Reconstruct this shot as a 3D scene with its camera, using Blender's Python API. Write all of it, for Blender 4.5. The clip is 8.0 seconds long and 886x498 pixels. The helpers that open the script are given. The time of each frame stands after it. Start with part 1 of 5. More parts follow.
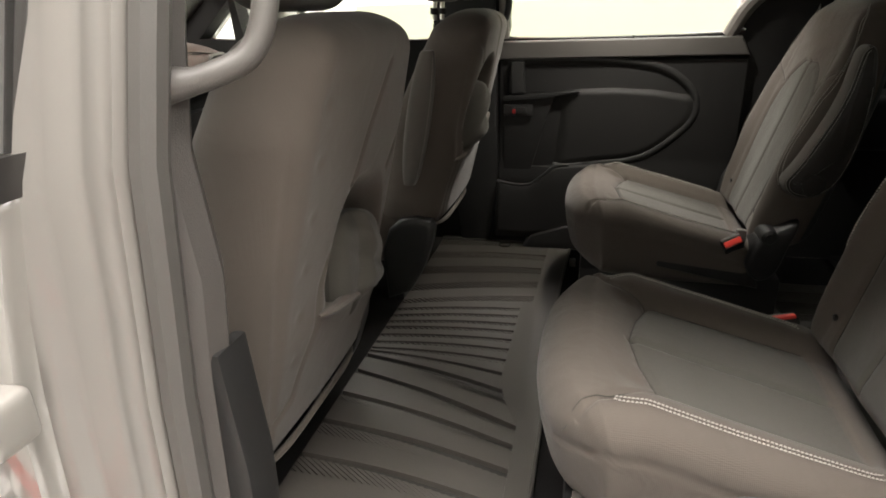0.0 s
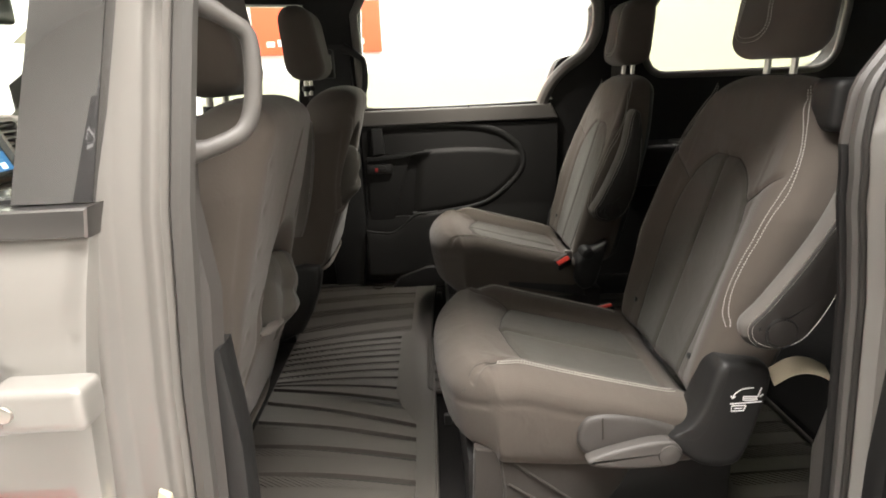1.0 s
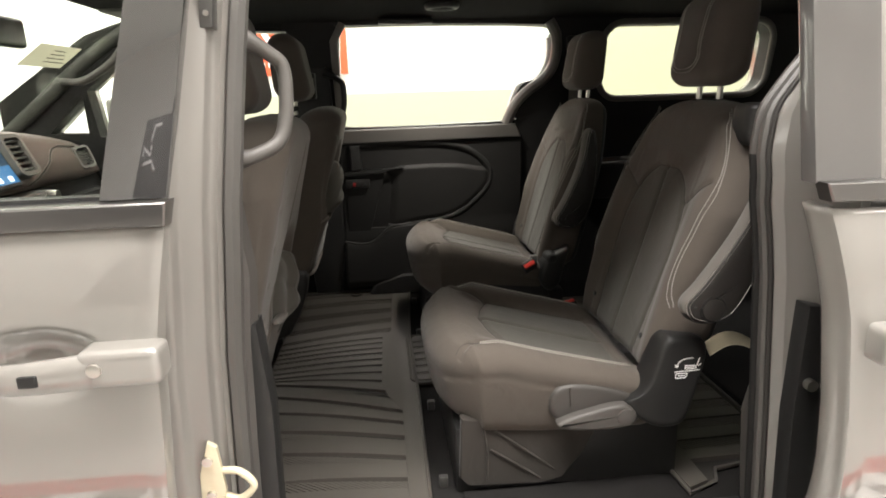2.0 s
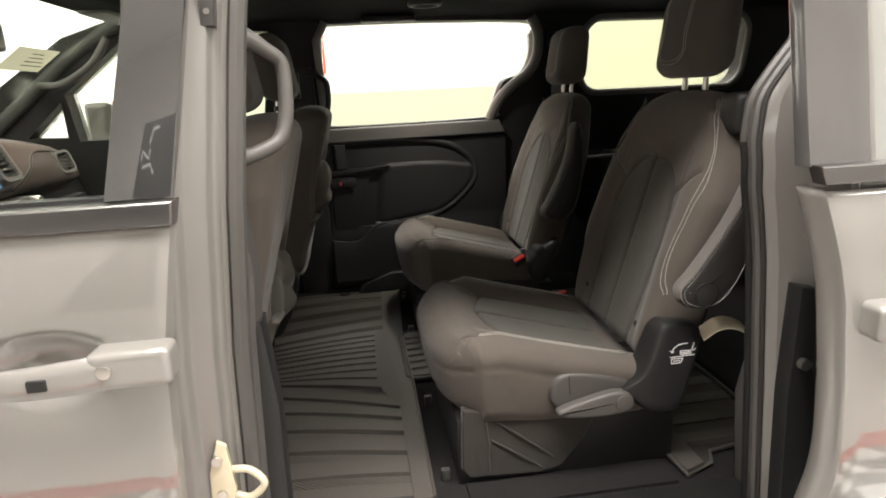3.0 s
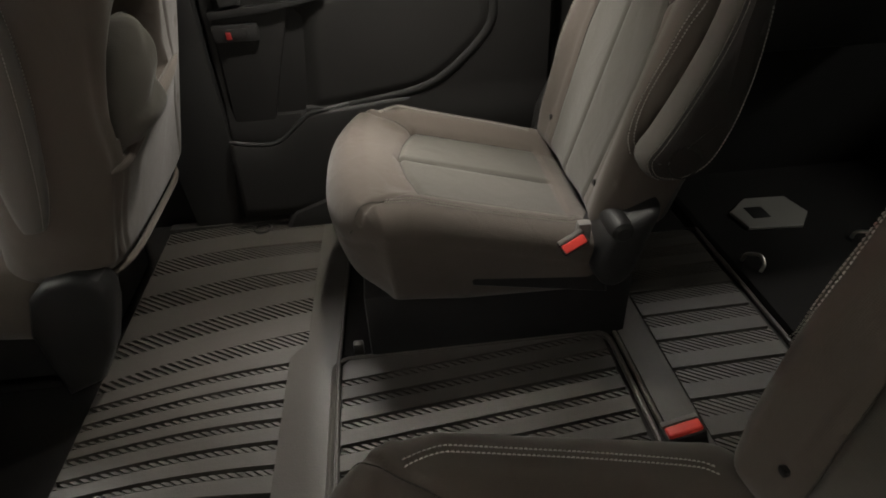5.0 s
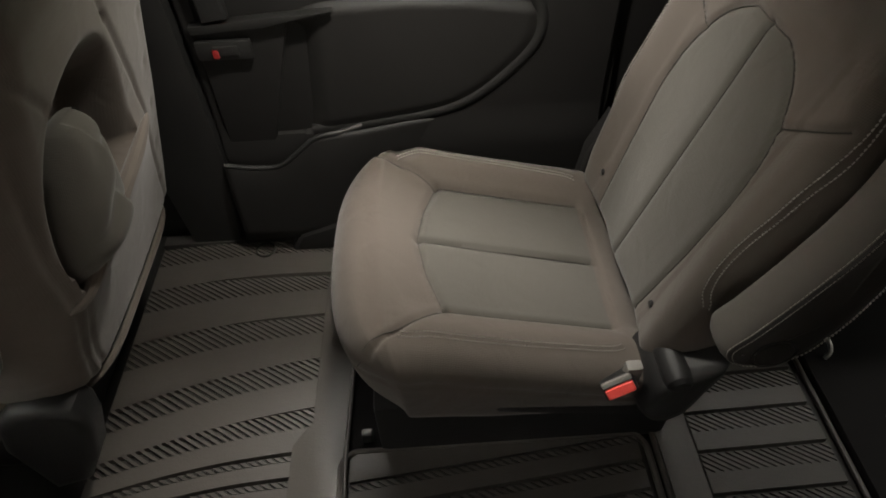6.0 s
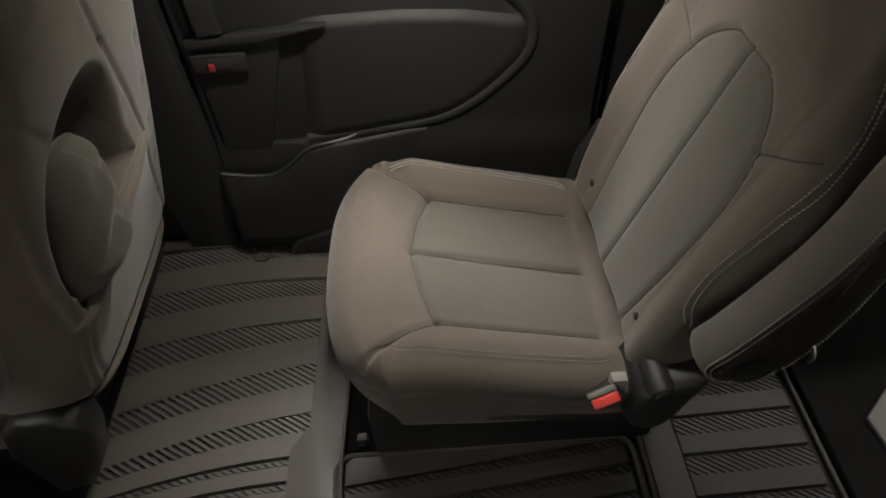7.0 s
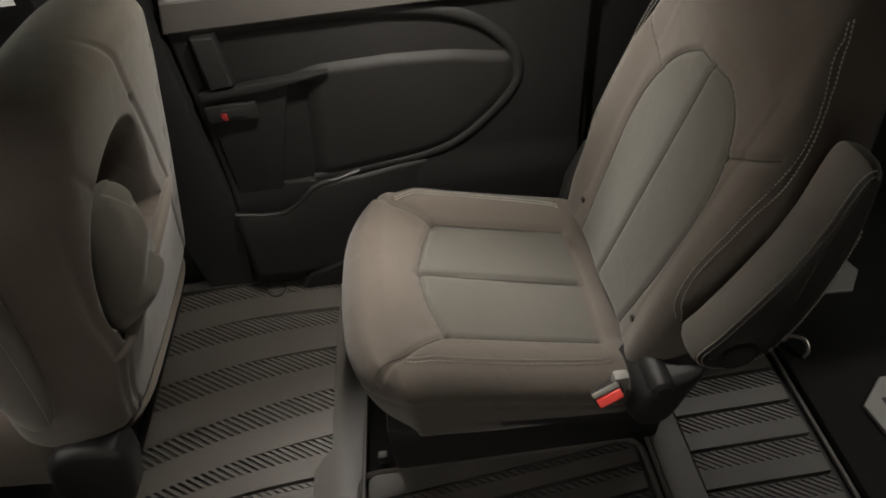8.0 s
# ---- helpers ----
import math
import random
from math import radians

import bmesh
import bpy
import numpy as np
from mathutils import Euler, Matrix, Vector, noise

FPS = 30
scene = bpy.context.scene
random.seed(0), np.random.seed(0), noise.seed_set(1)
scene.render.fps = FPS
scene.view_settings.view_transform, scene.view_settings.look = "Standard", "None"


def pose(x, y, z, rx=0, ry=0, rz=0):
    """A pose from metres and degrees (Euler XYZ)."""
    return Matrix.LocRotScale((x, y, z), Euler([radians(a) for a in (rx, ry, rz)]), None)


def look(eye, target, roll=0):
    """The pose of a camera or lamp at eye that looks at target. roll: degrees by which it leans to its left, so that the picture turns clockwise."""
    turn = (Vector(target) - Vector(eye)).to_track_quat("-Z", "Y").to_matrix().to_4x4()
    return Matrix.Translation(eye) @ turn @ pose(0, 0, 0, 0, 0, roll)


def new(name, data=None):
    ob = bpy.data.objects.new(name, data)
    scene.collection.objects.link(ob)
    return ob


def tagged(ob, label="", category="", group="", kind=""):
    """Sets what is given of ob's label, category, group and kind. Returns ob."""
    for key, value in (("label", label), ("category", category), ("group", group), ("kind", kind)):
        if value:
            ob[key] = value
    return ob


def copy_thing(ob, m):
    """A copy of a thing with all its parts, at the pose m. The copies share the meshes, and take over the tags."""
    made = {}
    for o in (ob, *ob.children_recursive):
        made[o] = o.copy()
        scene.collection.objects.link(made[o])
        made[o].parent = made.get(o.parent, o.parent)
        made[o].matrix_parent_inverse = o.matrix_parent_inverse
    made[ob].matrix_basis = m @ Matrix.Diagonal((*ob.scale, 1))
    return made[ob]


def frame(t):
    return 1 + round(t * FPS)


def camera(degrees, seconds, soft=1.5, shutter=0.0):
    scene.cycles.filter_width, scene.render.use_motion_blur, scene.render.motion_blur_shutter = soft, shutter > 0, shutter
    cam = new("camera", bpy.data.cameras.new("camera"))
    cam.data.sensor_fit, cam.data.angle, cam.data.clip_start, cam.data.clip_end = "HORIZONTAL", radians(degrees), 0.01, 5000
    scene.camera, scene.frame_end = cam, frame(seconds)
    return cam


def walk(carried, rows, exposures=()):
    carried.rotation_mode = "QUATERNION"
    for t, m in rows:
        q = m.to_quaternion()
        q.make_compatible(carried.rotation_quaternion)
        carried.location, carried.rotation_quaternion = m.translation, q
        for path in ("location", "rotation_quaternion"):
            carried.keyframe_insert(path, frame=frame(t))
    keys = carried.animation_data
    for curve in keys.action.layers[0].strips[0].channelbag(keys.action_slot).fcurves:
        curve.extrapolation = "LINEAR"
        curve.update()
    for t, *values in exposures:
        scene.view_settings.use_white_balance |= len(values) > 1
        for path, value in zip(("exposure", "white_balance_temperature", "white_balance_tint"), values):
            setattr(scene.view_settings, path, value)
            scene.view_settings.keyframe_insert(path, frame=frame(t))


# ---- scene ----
# World: x to the van's rear, y to its far side, z up from the showroom floor.
PATH = [
    (0, (-0.377, -1.336, 1.212), (-0.826, 0.471, 0.481), -1.7),
    (0.5, (-0.431, -1.517, 1.227), (-0.564, 0.373, 0.587), -2.3),
    (1, (-0.436, -1.633, 1.241), (-0.395, 0.288, 0.687), -2.2),
    (2.5, (-0.538, -1.85, 1.247), (-0.327, 0.077, 0.753), -2.0),
    (3, (-0.545, -1.824, 1.242), (-0.299, 0.096, 0.74), -2.8),
    (3.5, (-0.46, -1.66, 1.237), (-0.226, 0.241, 0.66), -4.0),
    (4, (-0.332, -1.397, 1.196), (-0.131, 0.482, 0.544), -3.6),
    (4.2, (-0.32, -1.282, 1.183), (-0.142, 0.575, 0.462), -4.0),
    (5.3, (-0.297, -0.42, 1.302), (-0.187, 1.103, 0.01), -2.1),
    (5.5, (-0.287, -0.333, 1.349), (-0.21, 1.125, -0.017), -2.1),
    (6, (-0.276, -0.239, 1.434), (-0.235, 1.116, -0.037), -2.3),
    (6.5, (-0.266, -0.229, 1.468), (-0.22, 1.088, -0.036), -1.8),
    (7, (-0.262, -0.226, 1.48), (-0.221, 1.097, -0.02), -2.4),
    (7.5, (-0.26, -0.23, 1.485), (-0.212, 1.123, 0.013), -3.5),
    (8, (-0.269, -0.298, 1.513), (-0.227, 1.116, 0.099), -6.1),
]
cam = camera(72.2, 8.0, soft=1.8, shutter=0.0)
walk(cam, [(t, look(eye, target, roll)) for t, eye, target, roll in PATH],
     exposures=[(0.0, 0.63), (0.5, 0.80), (1.0, 0.81), (2.5, 0.36), (3.0, 0.37), (3.5, 0.38), (4.0, 0.93), (4.2, 0.93), (5.3, 0.74), (5.5, 0.74), (6.0, 0.70), (7.0, 0.76), (8.0, 0.86)])

# ---- light ----
world = bpy.data.worlds.new("showroom_air")
scene.world = world
world.use_nodes = True
world.node_tree.nodes["Background"].inputs[0].default_value = (0.95, 0.97, 1.0, 1)
world.node_tree.nodes["Background"].inputs[1].default_value = 0.05


def ceiling_lamp(x, y, sx, sy, watts):
    data = bpy.data.lights.new("ceiling_lamp", "AREA")
    data.shape, data.size, data.size_y, data.energy, data.color = "RECTANGLE", sx, sy, watts, (1.0, 0.952, 0.905)
    ob = new("ceiling_lamp", data)
    ob.matrix_world = pose(x, y, 3.9, 0, 0, 0)
    return ob


ceiling_lamp(-0.2, -1.85, 3.2, 1.0, 284)
ceiling_lamp(-1.5, 2.6, 7.0, 1.0, 322)
ceiling_lamp(4.2, -1.5, 1.0, 6.0, 410)
ceiling_lamp(-5.6, -0.5, 1.0, 6.0, 140)


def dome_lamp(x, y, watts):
    """An added, unseen dome lamp in the headliner, set by the cushion's shadow."""
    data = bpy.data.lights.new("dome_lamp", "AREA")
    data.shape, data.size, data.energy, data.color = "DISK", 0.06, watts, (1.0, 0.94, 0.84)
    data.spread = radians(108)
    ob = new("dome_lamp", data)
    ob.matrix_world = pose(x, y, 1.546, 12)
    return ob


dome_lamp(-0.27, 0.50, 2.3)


# ---- materials ----
def material(name, color, rough=0.6, metal=0.0, spread=0.15, scale=8.0, grain=600.0, bump=0.15, coat=0.0, spec=0.5, sheen=0.0):
    """A surface with a slow stain and a fine grain in its colour, and the grain as relief."""
    m = bpy.data.materials.new(name)
    m.use_nodes = True
    nt = m.node_tree
    p = nt.nodes["Principled BSDF"]
    tc = nt.nodes.new("ShaderNodeTexCoord")
    big = nt.nodes.new("ShaderNodeTexNoise")
    big.inputs["Scale"].default_value, big.inputs["Detail"].default_value = scale, 5
    fine = nt.nodes.new("ShaderNodeTexNoise")
    fine.inputs["Scale"].default_value, fine.inputs["Detail"].default_value = grain, 2
    ramp = nt.nodes.new("ShaderNodeMix")
    ramp.data_type = "RGBA"
    ramp.inputs[6].default_value = (*[c * (1 - spread) for c in color], 1)
    ramp.inputs[7].default_value = (*[min(1, c * (1 + spread)) for c in color], 1)
    add = nt.nodes.new("ShaderNodeMath")
    add.operation = "MULTIPLY_ADD"
    add.inputs[1].default_value = 0.35
    for n in (big, fine):
        nt.links.new(tc.outputs["Object"], n.inputs["Vector"])
    nt.links.new(fine.outputs["Fac"], add.inputs[0])
    sc = nt.nodes.new("ShaderNodeMath")
    sc.operation = "MULTIPLY"
    sc.inputs[1].default_value = 0.65
    nt.links.new(big.outputs["Fac"], sc.inputs[0])
    nt.links.new(sc.outputs[0], add.inputs[2])
    nt.links.new(add.outputs[0], ramp.inputs[0])
    nt.links.new(ramp.outputs[2], p.inputs["Base Color"])
    p.inputs["Roughness"].default_value, p.inputs["Metallic"].default_value = rough, metal
    p.inputs["Specular IOR Level"].default_value = spec
    p.inputs["Coat Weight"].default_value, p.inputs["Coat Roughness"].default_value = coat, 0.02
    p.inputs["Sheen Weight"].default_value = sheen
    if bump:
        b = nt.nodes.new("ShaderNodeBump")
        b.inputs["Strength"].default_value, b.inputs["Distance"].default_value = bump, 0.002
        nt.links.new(fine.outputs["Fac"], b.inputs["Height"])
        nt.links.new(b.outputs[0], p.inputs["Normal"])
    return m


def weave(name, color, pitch=900.0, sheen=0.15):
    """Knitted seat cloth: two crossing waves under a soft stain."""
    m = material(name, color, rough=0.9, spread=0.14, scale=6, grain=1400, bump=0.0, spec=0.2, sheen=sheen)
    nt = m.node_tree
    p = nt.nodes["Principled BSDF"]
    tc = nt.nodes["Texture Coordinate"]
    waves = []
    for axis in ("X", "Y", "Z"):
        w = nt.nodes.new("ShaderNodeTexWave")
        w.bands_direction = axis
        w.inputs["Scale"].default_value, w.inputs["Distortion"].default_value = pitch / 6.3, 0.6
        nt.links.new(tc.outputs["Object"], w.inputs["Vector"])
        waves.append(w)
    a = nt.nodes.new("ShaderNodeMath")
    a.operation = "ADD"
    nt.links.new(waves[0].outputs["Fac"], a.inputs[0])
    nt.links.new(waves[1].outputs["Fac"], a.inputs[1])
    c = nt.nodes.new("ShaderNodeMath")
    c.operation = "ADD"
    nt.links.new(a.outputs[0], c.inputs[0])
    nt.links.new(waves[2].outputs["Fac"], c.inputs[1])
    b = nt.nodes.new("ShaderNodeBump")
    b.inputs["Strength"].default_value, b.inputs["Distance"].default_value = 0.10, 0.001
    nt.links.new(c.outputs[0], b.inputs["Height"])
    crease = nt.nodes.new("ShaderNodeTexNoise")
    crease.inputs["Scale"].default_value, crease.inputs["Detail"].default_value, crease.inputs["Distortion"].default_value = 16.0, 3.0, 0.8
    nt.links.new(tc.outputs["Object"], crease.inputs["Vector"])
    slow = nt.nodes.new("ShaderNodeBump")
    slow.inputs["Strength"].default_value, slow.inputs["Distance"].default_value = 0.20, 0.010
    nt.links.new(crease.outputs["Fac"], slow.inputs["Height"])
    nt.links.new(slow.outputs[0], b.inputs["Normal"])
    nt.links.new(b.outputs[0], p.inputs["Normal"])
    return m


def emitter(name, color, power):
    m = bpy.data.materials.new(name)
    m.use_nodes = True
    p = m.node_tree.nodes["Principled BSDF"]
    p.inputs["Base Color"].default_value = (*color, 1)
    p.inputs["Emission Color"].default_value = (*color, 1)
    p.inputs["Emission Strength"].default_value = power
    return m


def pane_material(name, tint):
    """Thin glass: clear with a Fresnel gloss."""
    m = bpy.data.materials.new(name)
    m.use_nodes = True
    nt = m.node_tree
    nt.nodes.remove(nt.nodes["Principled BSDF"])
    clear, gloss, mix, lw, pw, sc = (nt.nodes.new("ShaderNode" + k) for k in ("BsdfTransparent", "BsdfGlossy", "MixShader", "LayerWeight", "Math", "Math"))
    clear.inputs[0].default_value = (*tint, 1)
    gloss.inputs["Roughness"].default_value = 0.01
    pw.operation, sc.operation = "POWER", "MULTIPLY_ADD"
    pw.inputs[1].default_value, sc.inputs[1].default_value, sc.inputs[2].default_value = 5.0, 0.30, 0.007
    nt.links.new(lw.outputs["Facing"], pw.inputs[0])
    nt.links.new(pw.outputs[0], sc.inputs[0])
    nt.links.new(sc.outputs[0], mix.inputs[0])
    nt.links.new(clear.outputs[0], mix.inputs[1])
    nt.links.new(gloss.outputs[0], mix.inputs[2])
    nt.links.new(mix.outputs[0], nt.nodes["Material Output"].inputs["Surface"])
    return m


CLOTH = weave("seat_cloth_brown", (0.0865, 0.0735, 0.062))
CLOTH_IN = weave("seat_cloth_insert", (0.0725, 0.0680, 0.0582))
CLOTH_ARM = weave("armrest_cloth", (0.125, 0.115, 0.104))
ARM_FLANK = material("dark_armrest_cloth", (0.026, 0.0235, 0.0215), rough=0.5, spread=0.12, grain=900, bump=0.1, spec=0.35)
# seat cloth darkened to carry the shade under the cushion
VALANCE_SHADED = weave("shaded_valance_cloth", (0.038, 0.033, 0.0285))
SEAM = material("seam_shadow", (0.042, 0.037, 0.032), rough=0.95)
THREAD = material("white_thread", (0.36, 0.34, 0.31), rough=0.8, bump=0)
PLASTIC = material("black_plastic", (0.0165, 0.0163, 0.016), rough=0.48, spread=0.1, grain=900, bump=0.2, spec=0.4)
TRIM = material("soft_black_trim", (0.0140, 0.0135, 0.0130), rough=0.58, spread=0.12, grain=700, bump=0.25, spec=0.26)
TRIM_GREY = material("grey_pillar_trim", (0.080, 0.074, 0.068), rough=0.5, spread=0.1, grain=700, bump=0.2)
# pillar plastic paled, so the mouldings' lit look is in the colour
PALE_TRIM = material("lit_taupe_trim", (0.150, 0.138, 0.125), rough=0.5, spread=0.1, grain=700, bump=0.15)
PILLAR = material("brown_grey_pillar_trim", (0.056, 0.051, 0.047), rough=0.5, spread=0.1, grain=700, bump=0.2)
DARK_SMOOTH = material("smooth_dark_trim", (0.040, 0.040, 0.036), rough=0.55, spread=0.1, grain=300, bump=0.0)
INSERT = material("door_insert_vinyl", (0.0150, 0.0145, 0.0138), rough=0.6, spread=0.12, grain=500, bump=0.25, spec=0.28)
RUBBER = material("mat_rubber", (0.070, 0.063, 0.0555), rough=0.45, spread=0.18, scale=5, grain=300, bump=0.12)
# mat rubber darkened: the grooves' shade is put into the colour
RUBBER_DARK = material("dark_rubber_and_shade", (0.024, 0.0215, 0.019), rough=0.7, spread=0.2, grain=300, bump=0.1)
SEAL = material("door_seal_rubber", (0.070, 0.066, 0.061), rough=0.48, spread=0.1, bump=0.1)
CARPET = material("black_carpet", (0.020, 0.019, 0.0185), rough=0.98, spread=0.35, grain=900, bump=0.8, spec=0.1)
HEADLINER = material("black_headliner", (0.018, 0.017, 0.017), rough=0.98, spread=0.2, grain=1200, bump=0.5, spec=0.1)
PAINT = material("ceramic_grey_paint", (0.228, 0.217, 0.200), rough=0.28, spread=0.02, grain=2000, bump=0.0, coat=1.0)
PAINT.node_tree.nodes["Principled BSDF"].inputs["Coat IOR"].default_value = 1.9
APPLIQUE = material("pillar_applique", (0.040, 0.039, 0.038), rough=0.05, spread=0.05, bump=0.0, coat=1.0, spec=1.0)
APPLIQUE.node_tree.nodes["Principled BSDF"].inputs["Coat IOR"].default_value = 1.9
# gloss black greyed: reflected surroundings put into the base colour
APPLIQUE_REAR = material("greyed_rear_applique", (0.10, 0.096, 0.092), rough=0.12, spread=0.04, bump=0.0, coat=1.0)
# opaque pane whose grey carries the reflected room
SMOKED = material("greyed_smoked_glass", (0.27, 0.272, 0.255), rough=0.04, spread=0.03, bump=0.0, coat=1.0)
# body paint darkened; holds the rear jamb's shade in its colour
JAMB = material("darkened_jamb_paint", (0.165, 0.156, 0.143), rough=0.3, spread=0.06, bump=0.02, coat=0.3)
BRACKET = material("grey_bracket_steel", (0.10, 0.097, 0.092), rough=0.35, metal=0.5, spread=0.1, bump=0.05)
CHROME = material("satin_belt_trim", (0.17, 0.165, 0.16), rough=0.28, metal=0.9, spread=0.05, bump=0)
STEEL = material("bright_steel", (0.62, 0.60, 0.56), rough=0.3, metal=1.0, spread=0.1, bump=0)
ZINC = material("yellow_zinc", (0.66, 0.60, 0.44), rough=0.4, metal=0.35, spread=0.15, bump=0.05)
RED = material("red_button", (0.80, 0.06, 0.045), rough=0.4, spread=0.05, bump=0)
RED_LAMP = material("red_switch", (0.30, 0.02, 0.02), rough=0.4, bump=0)
GREY_PLASTIC = material("grey_plastic", (0.20, 0.19, 0.175), rough=0.5, spread=0.1, grain=700, bump=0.15)
STRAP = material("beige_strap", (0.62, 0.56, 0.42), rough=0.85, spread=0.15, grain=400, bump=0.3)
PRINT = material("white_print", (0.85, 0.85, 0.85), rough=0.6, spread=0.02, bump=0)
DASH = material("brown_dash_vinyl", (0.095, 0.066, 0.055), rough=0.55, spread=0.1, grain=700, bump=0.2)
GLASS = pane_material("clear_glass", (0.96, 0.98, 0.95))
DARK_GLASS = pane_material("dark_tinted_glass", (0.42, 0.43, 0.42))
PRIVACY = pane_material("green_tinted_glass", (0.95, 0.96, 0.90))
WALL_WHITE = material("white_wall_paint", (0.88, 0.88, 0.86), rough=0.7, spread=0.03, scale=1.5, grain=60, bump=0.05)
WALL_GREEN = material("pale_green_wall_paint", (0.435, 0.452, 0.345), rough=0.7, spread=0.04, scale=1.5, grain=60, bump=0.05)
WALL_GREY = material("grey_wall_paint", (0.62, 0.61, 0.59), rough=0.7, spread=0.04, scale=1.5, grain=60, bump=0.05)
CEIL = material("ceiling_paint", (0.75, 0.75, 0.73), rough=0.8, spread=0.05, bump=0.05)
FLOOR = material("pale_floor", (0.45, 0.435, 0.41), rough=0.3, spread=0.06, scale=2, grain=60, bump=0.02)
TILE_WHITE = material("white_floor_tile", (0.68, 0.67, 0.645), rough=0.25, spread=0.05, scale=3, grain=80, bump=0.03)
TILE_GREY = material("grey_floor_tile", (0.13, 0.13, 0.128), rough=0.28, spread=0.08, scale=3, grain=80, bump=0.03)
TILE_RED = material("red_floor_tile", (0.42, 0.05, 0.05), rough=0.28, spread=0.08, scale=3, grain=80, bump=0.03)
SIGN_RED = material("orange_red_sign_board", (0.80, 0.11, 0.045), rough=0.5, spread=0.03, bump=0)
SCREEN = emitter("lit_display", (0.05, 0.19, 0.42), 0.5)
SCREEN_DARK = emitter("dim_display", (0.03, 0.07, 0.13), 0.35)
SCREEN_ICON = emitter("lit_icon", (0.75, 0.82, 0.9), 1.2)
LENS = emitter("lit_lens", (1.0, 0.93, 0.82), 6.0)
BANNER = material("dark_banner_print", (0.012, 0.012, 0.014), rough=0.6, spread=0.1, bump=0)
MIRROR = material("mirror_back", (0.02, 0.02, 0.02), rough=0.3, bump=0)
PAPER = material("sticker_paper", (0.70, 0.69, 0.62), rough=0.7, spread=0.05, bump=0)
thin = PAPER.node_tree.nodes.new("ShaderNodeBsdfTranslucent")
thin.inputs[0].default_value = (0.70, 0.69, 0.60, 1)
both = PAPER.node_tree.nodes.new("ShaderNodeMixShader")
both.inputs[0].default_value = 0.6
PAPER.node_tree.links.new(PAPER.node_tree.nodes["Principled BSDF"].outputs[0], both.inputs[1])
PAPER.node_tree.links.new(thin.outputs[0], both.inputs[2])
PAPER.node_tree.links.new(both.outputs[0], PAPER.node_tree.nodes["Material Output"].inputs["Surface"])


# ---- mesh helpers ----
def link(name, verts, faces, mats, parent=None, label="", which=None, sharp=35):
    """One mesh object from plain lists; which: a material slot for each face."""
    me = bpy.data.meshes.new(name)
    me.from_pydata([tuple(v) for v in verts], [], [tuple(f) for f in faces])
    for m in mats if isinstance(mats, (list, tuple)) else [mats]:
        me.materials.append(m)
    if which is not None:
        me.polygons.foreach_set("material_index", list(which))
    me.polygons.foreach_set("use_smooth", [True] * len(me.polygons))
    me.set_sharp_from_angle(angle=radians(sharp))
    me.update()
    ob = new(name, me)
    ob.parent = parent
    if label:
        ob["label"] = label
    return ob


def part(name, bm, mats, parent=None, label="", sharp=35):
    me = bpy.data.meshes.new(name)
    bmesh.ops.recalc_face_normals(bm, faces=bm.faces)
    bm.to_mesh(me)
    bm.free()
    for m in mats if isinstance(mats, (list, tuple)) else [mats]:
        me.materials.append(m)
    me.polygons.foreach_set("use_smooth", [True] * len(me.polygons))
    me.set_sharp_from_angle(angle=radians(sharp))
    ob = new(name, me)
    ob.parent = parent
    if label:
        ob["label"] = label
    return ob


def thing(name, label, category, group="", kind="", at=(0, 0, 0)):
    ob = new(name)
    ob.empty_display_size = 0.05
    ob.location = at
    return tagged(ob, label, category, group, kind)


def box(bm, x0, x1, y0, y1, z0, z1, bevel=0.0, seg=2):
    made = bmesh.ops.create_cube(bm, size=1)
    for v in made["verts"]:
        v.co = ((x0 + x1) / 2 + v.co.x * (x1 - x0), (y0 + y1) / 2 + v.co.y * (y1 - y0), (z0 + z1) / 2 + v.co.z * (z1 - z0))
    if bevel:
        edges = list({e for v in made["verts"] for e in v.link_edges})
        bmesh.ops.bevel(bm, geom=edges, offset=bevel, segments=seg, affect="EDGES", profile=0.6)
    return bm


def boxed(x0, x1, y0, y1, z0, z1, bevel=0.0, seg=2):
    return box(bmesh.new(), x0, x1, y0, y1, z0, z1, bevel, seg)


def prism(points, axis, lo, hi, bevel=0.0, seg=2, bm=None):
    """A polygon of 2D points pushed out along an axis from lo to hi."""
    bm = bm or bmesh.new()
    place = {"x": lambda a, b, h: (h, a, b), "y": lambda a, b, h: (a, h, b), "z": lambda a, b, h: (a, b, h)}[axis]
    low = [bm.verts.new(place(a, b, lo)) for a, b in points]
    high = [bm.verts.new(place(a, b, hi)) for a, b in points]
    n = len(points)
    faces = [bm.faces.new(low), bm.faces.new(high[::-1])]
    faces += [bm.faces.new((low[i], high[i], high[(i + 1) % n], low[(i + 1) % n])) for i in range(n)]
    bmesh.ops.recalc_face_normals(bm, faces=faces)
    if bevel:
        edges = list({e for f in faces[:2] for e in f.edges})
        bmesh.ops.bevel(bm, geom=edges, offset=bevel, segments=seg, affect="EDGES", profile=0.6)
    return bm


def curve_points(points, n=8, closed=False):
    """A smooth line through the points (Catmull-Rom)."""
    pts = [np.array(p, float) for p in points]
    m = len(pts)
    out = []
    for i in range(m if closed else m - 1):
        a, b = pts[i], pts[(i + 1) % m]
        p0 = pts[(i - 1) % m] if closed or i else 2 * a - b
        p3 = pts[(i + 2) % m] if closed or i + 2 < m else 2 * b - a
        for k in range(n):
            s = k / n
            out.append(0.5 * (2 * a + (b - p0) * s + (2 * p0 - 5 * a + 4 * b - p3) * s * s + (3 * a - p0 - 3 * b + p3) * s ** 3))
    if not closed:
        out.append(pts[-1])
    return out


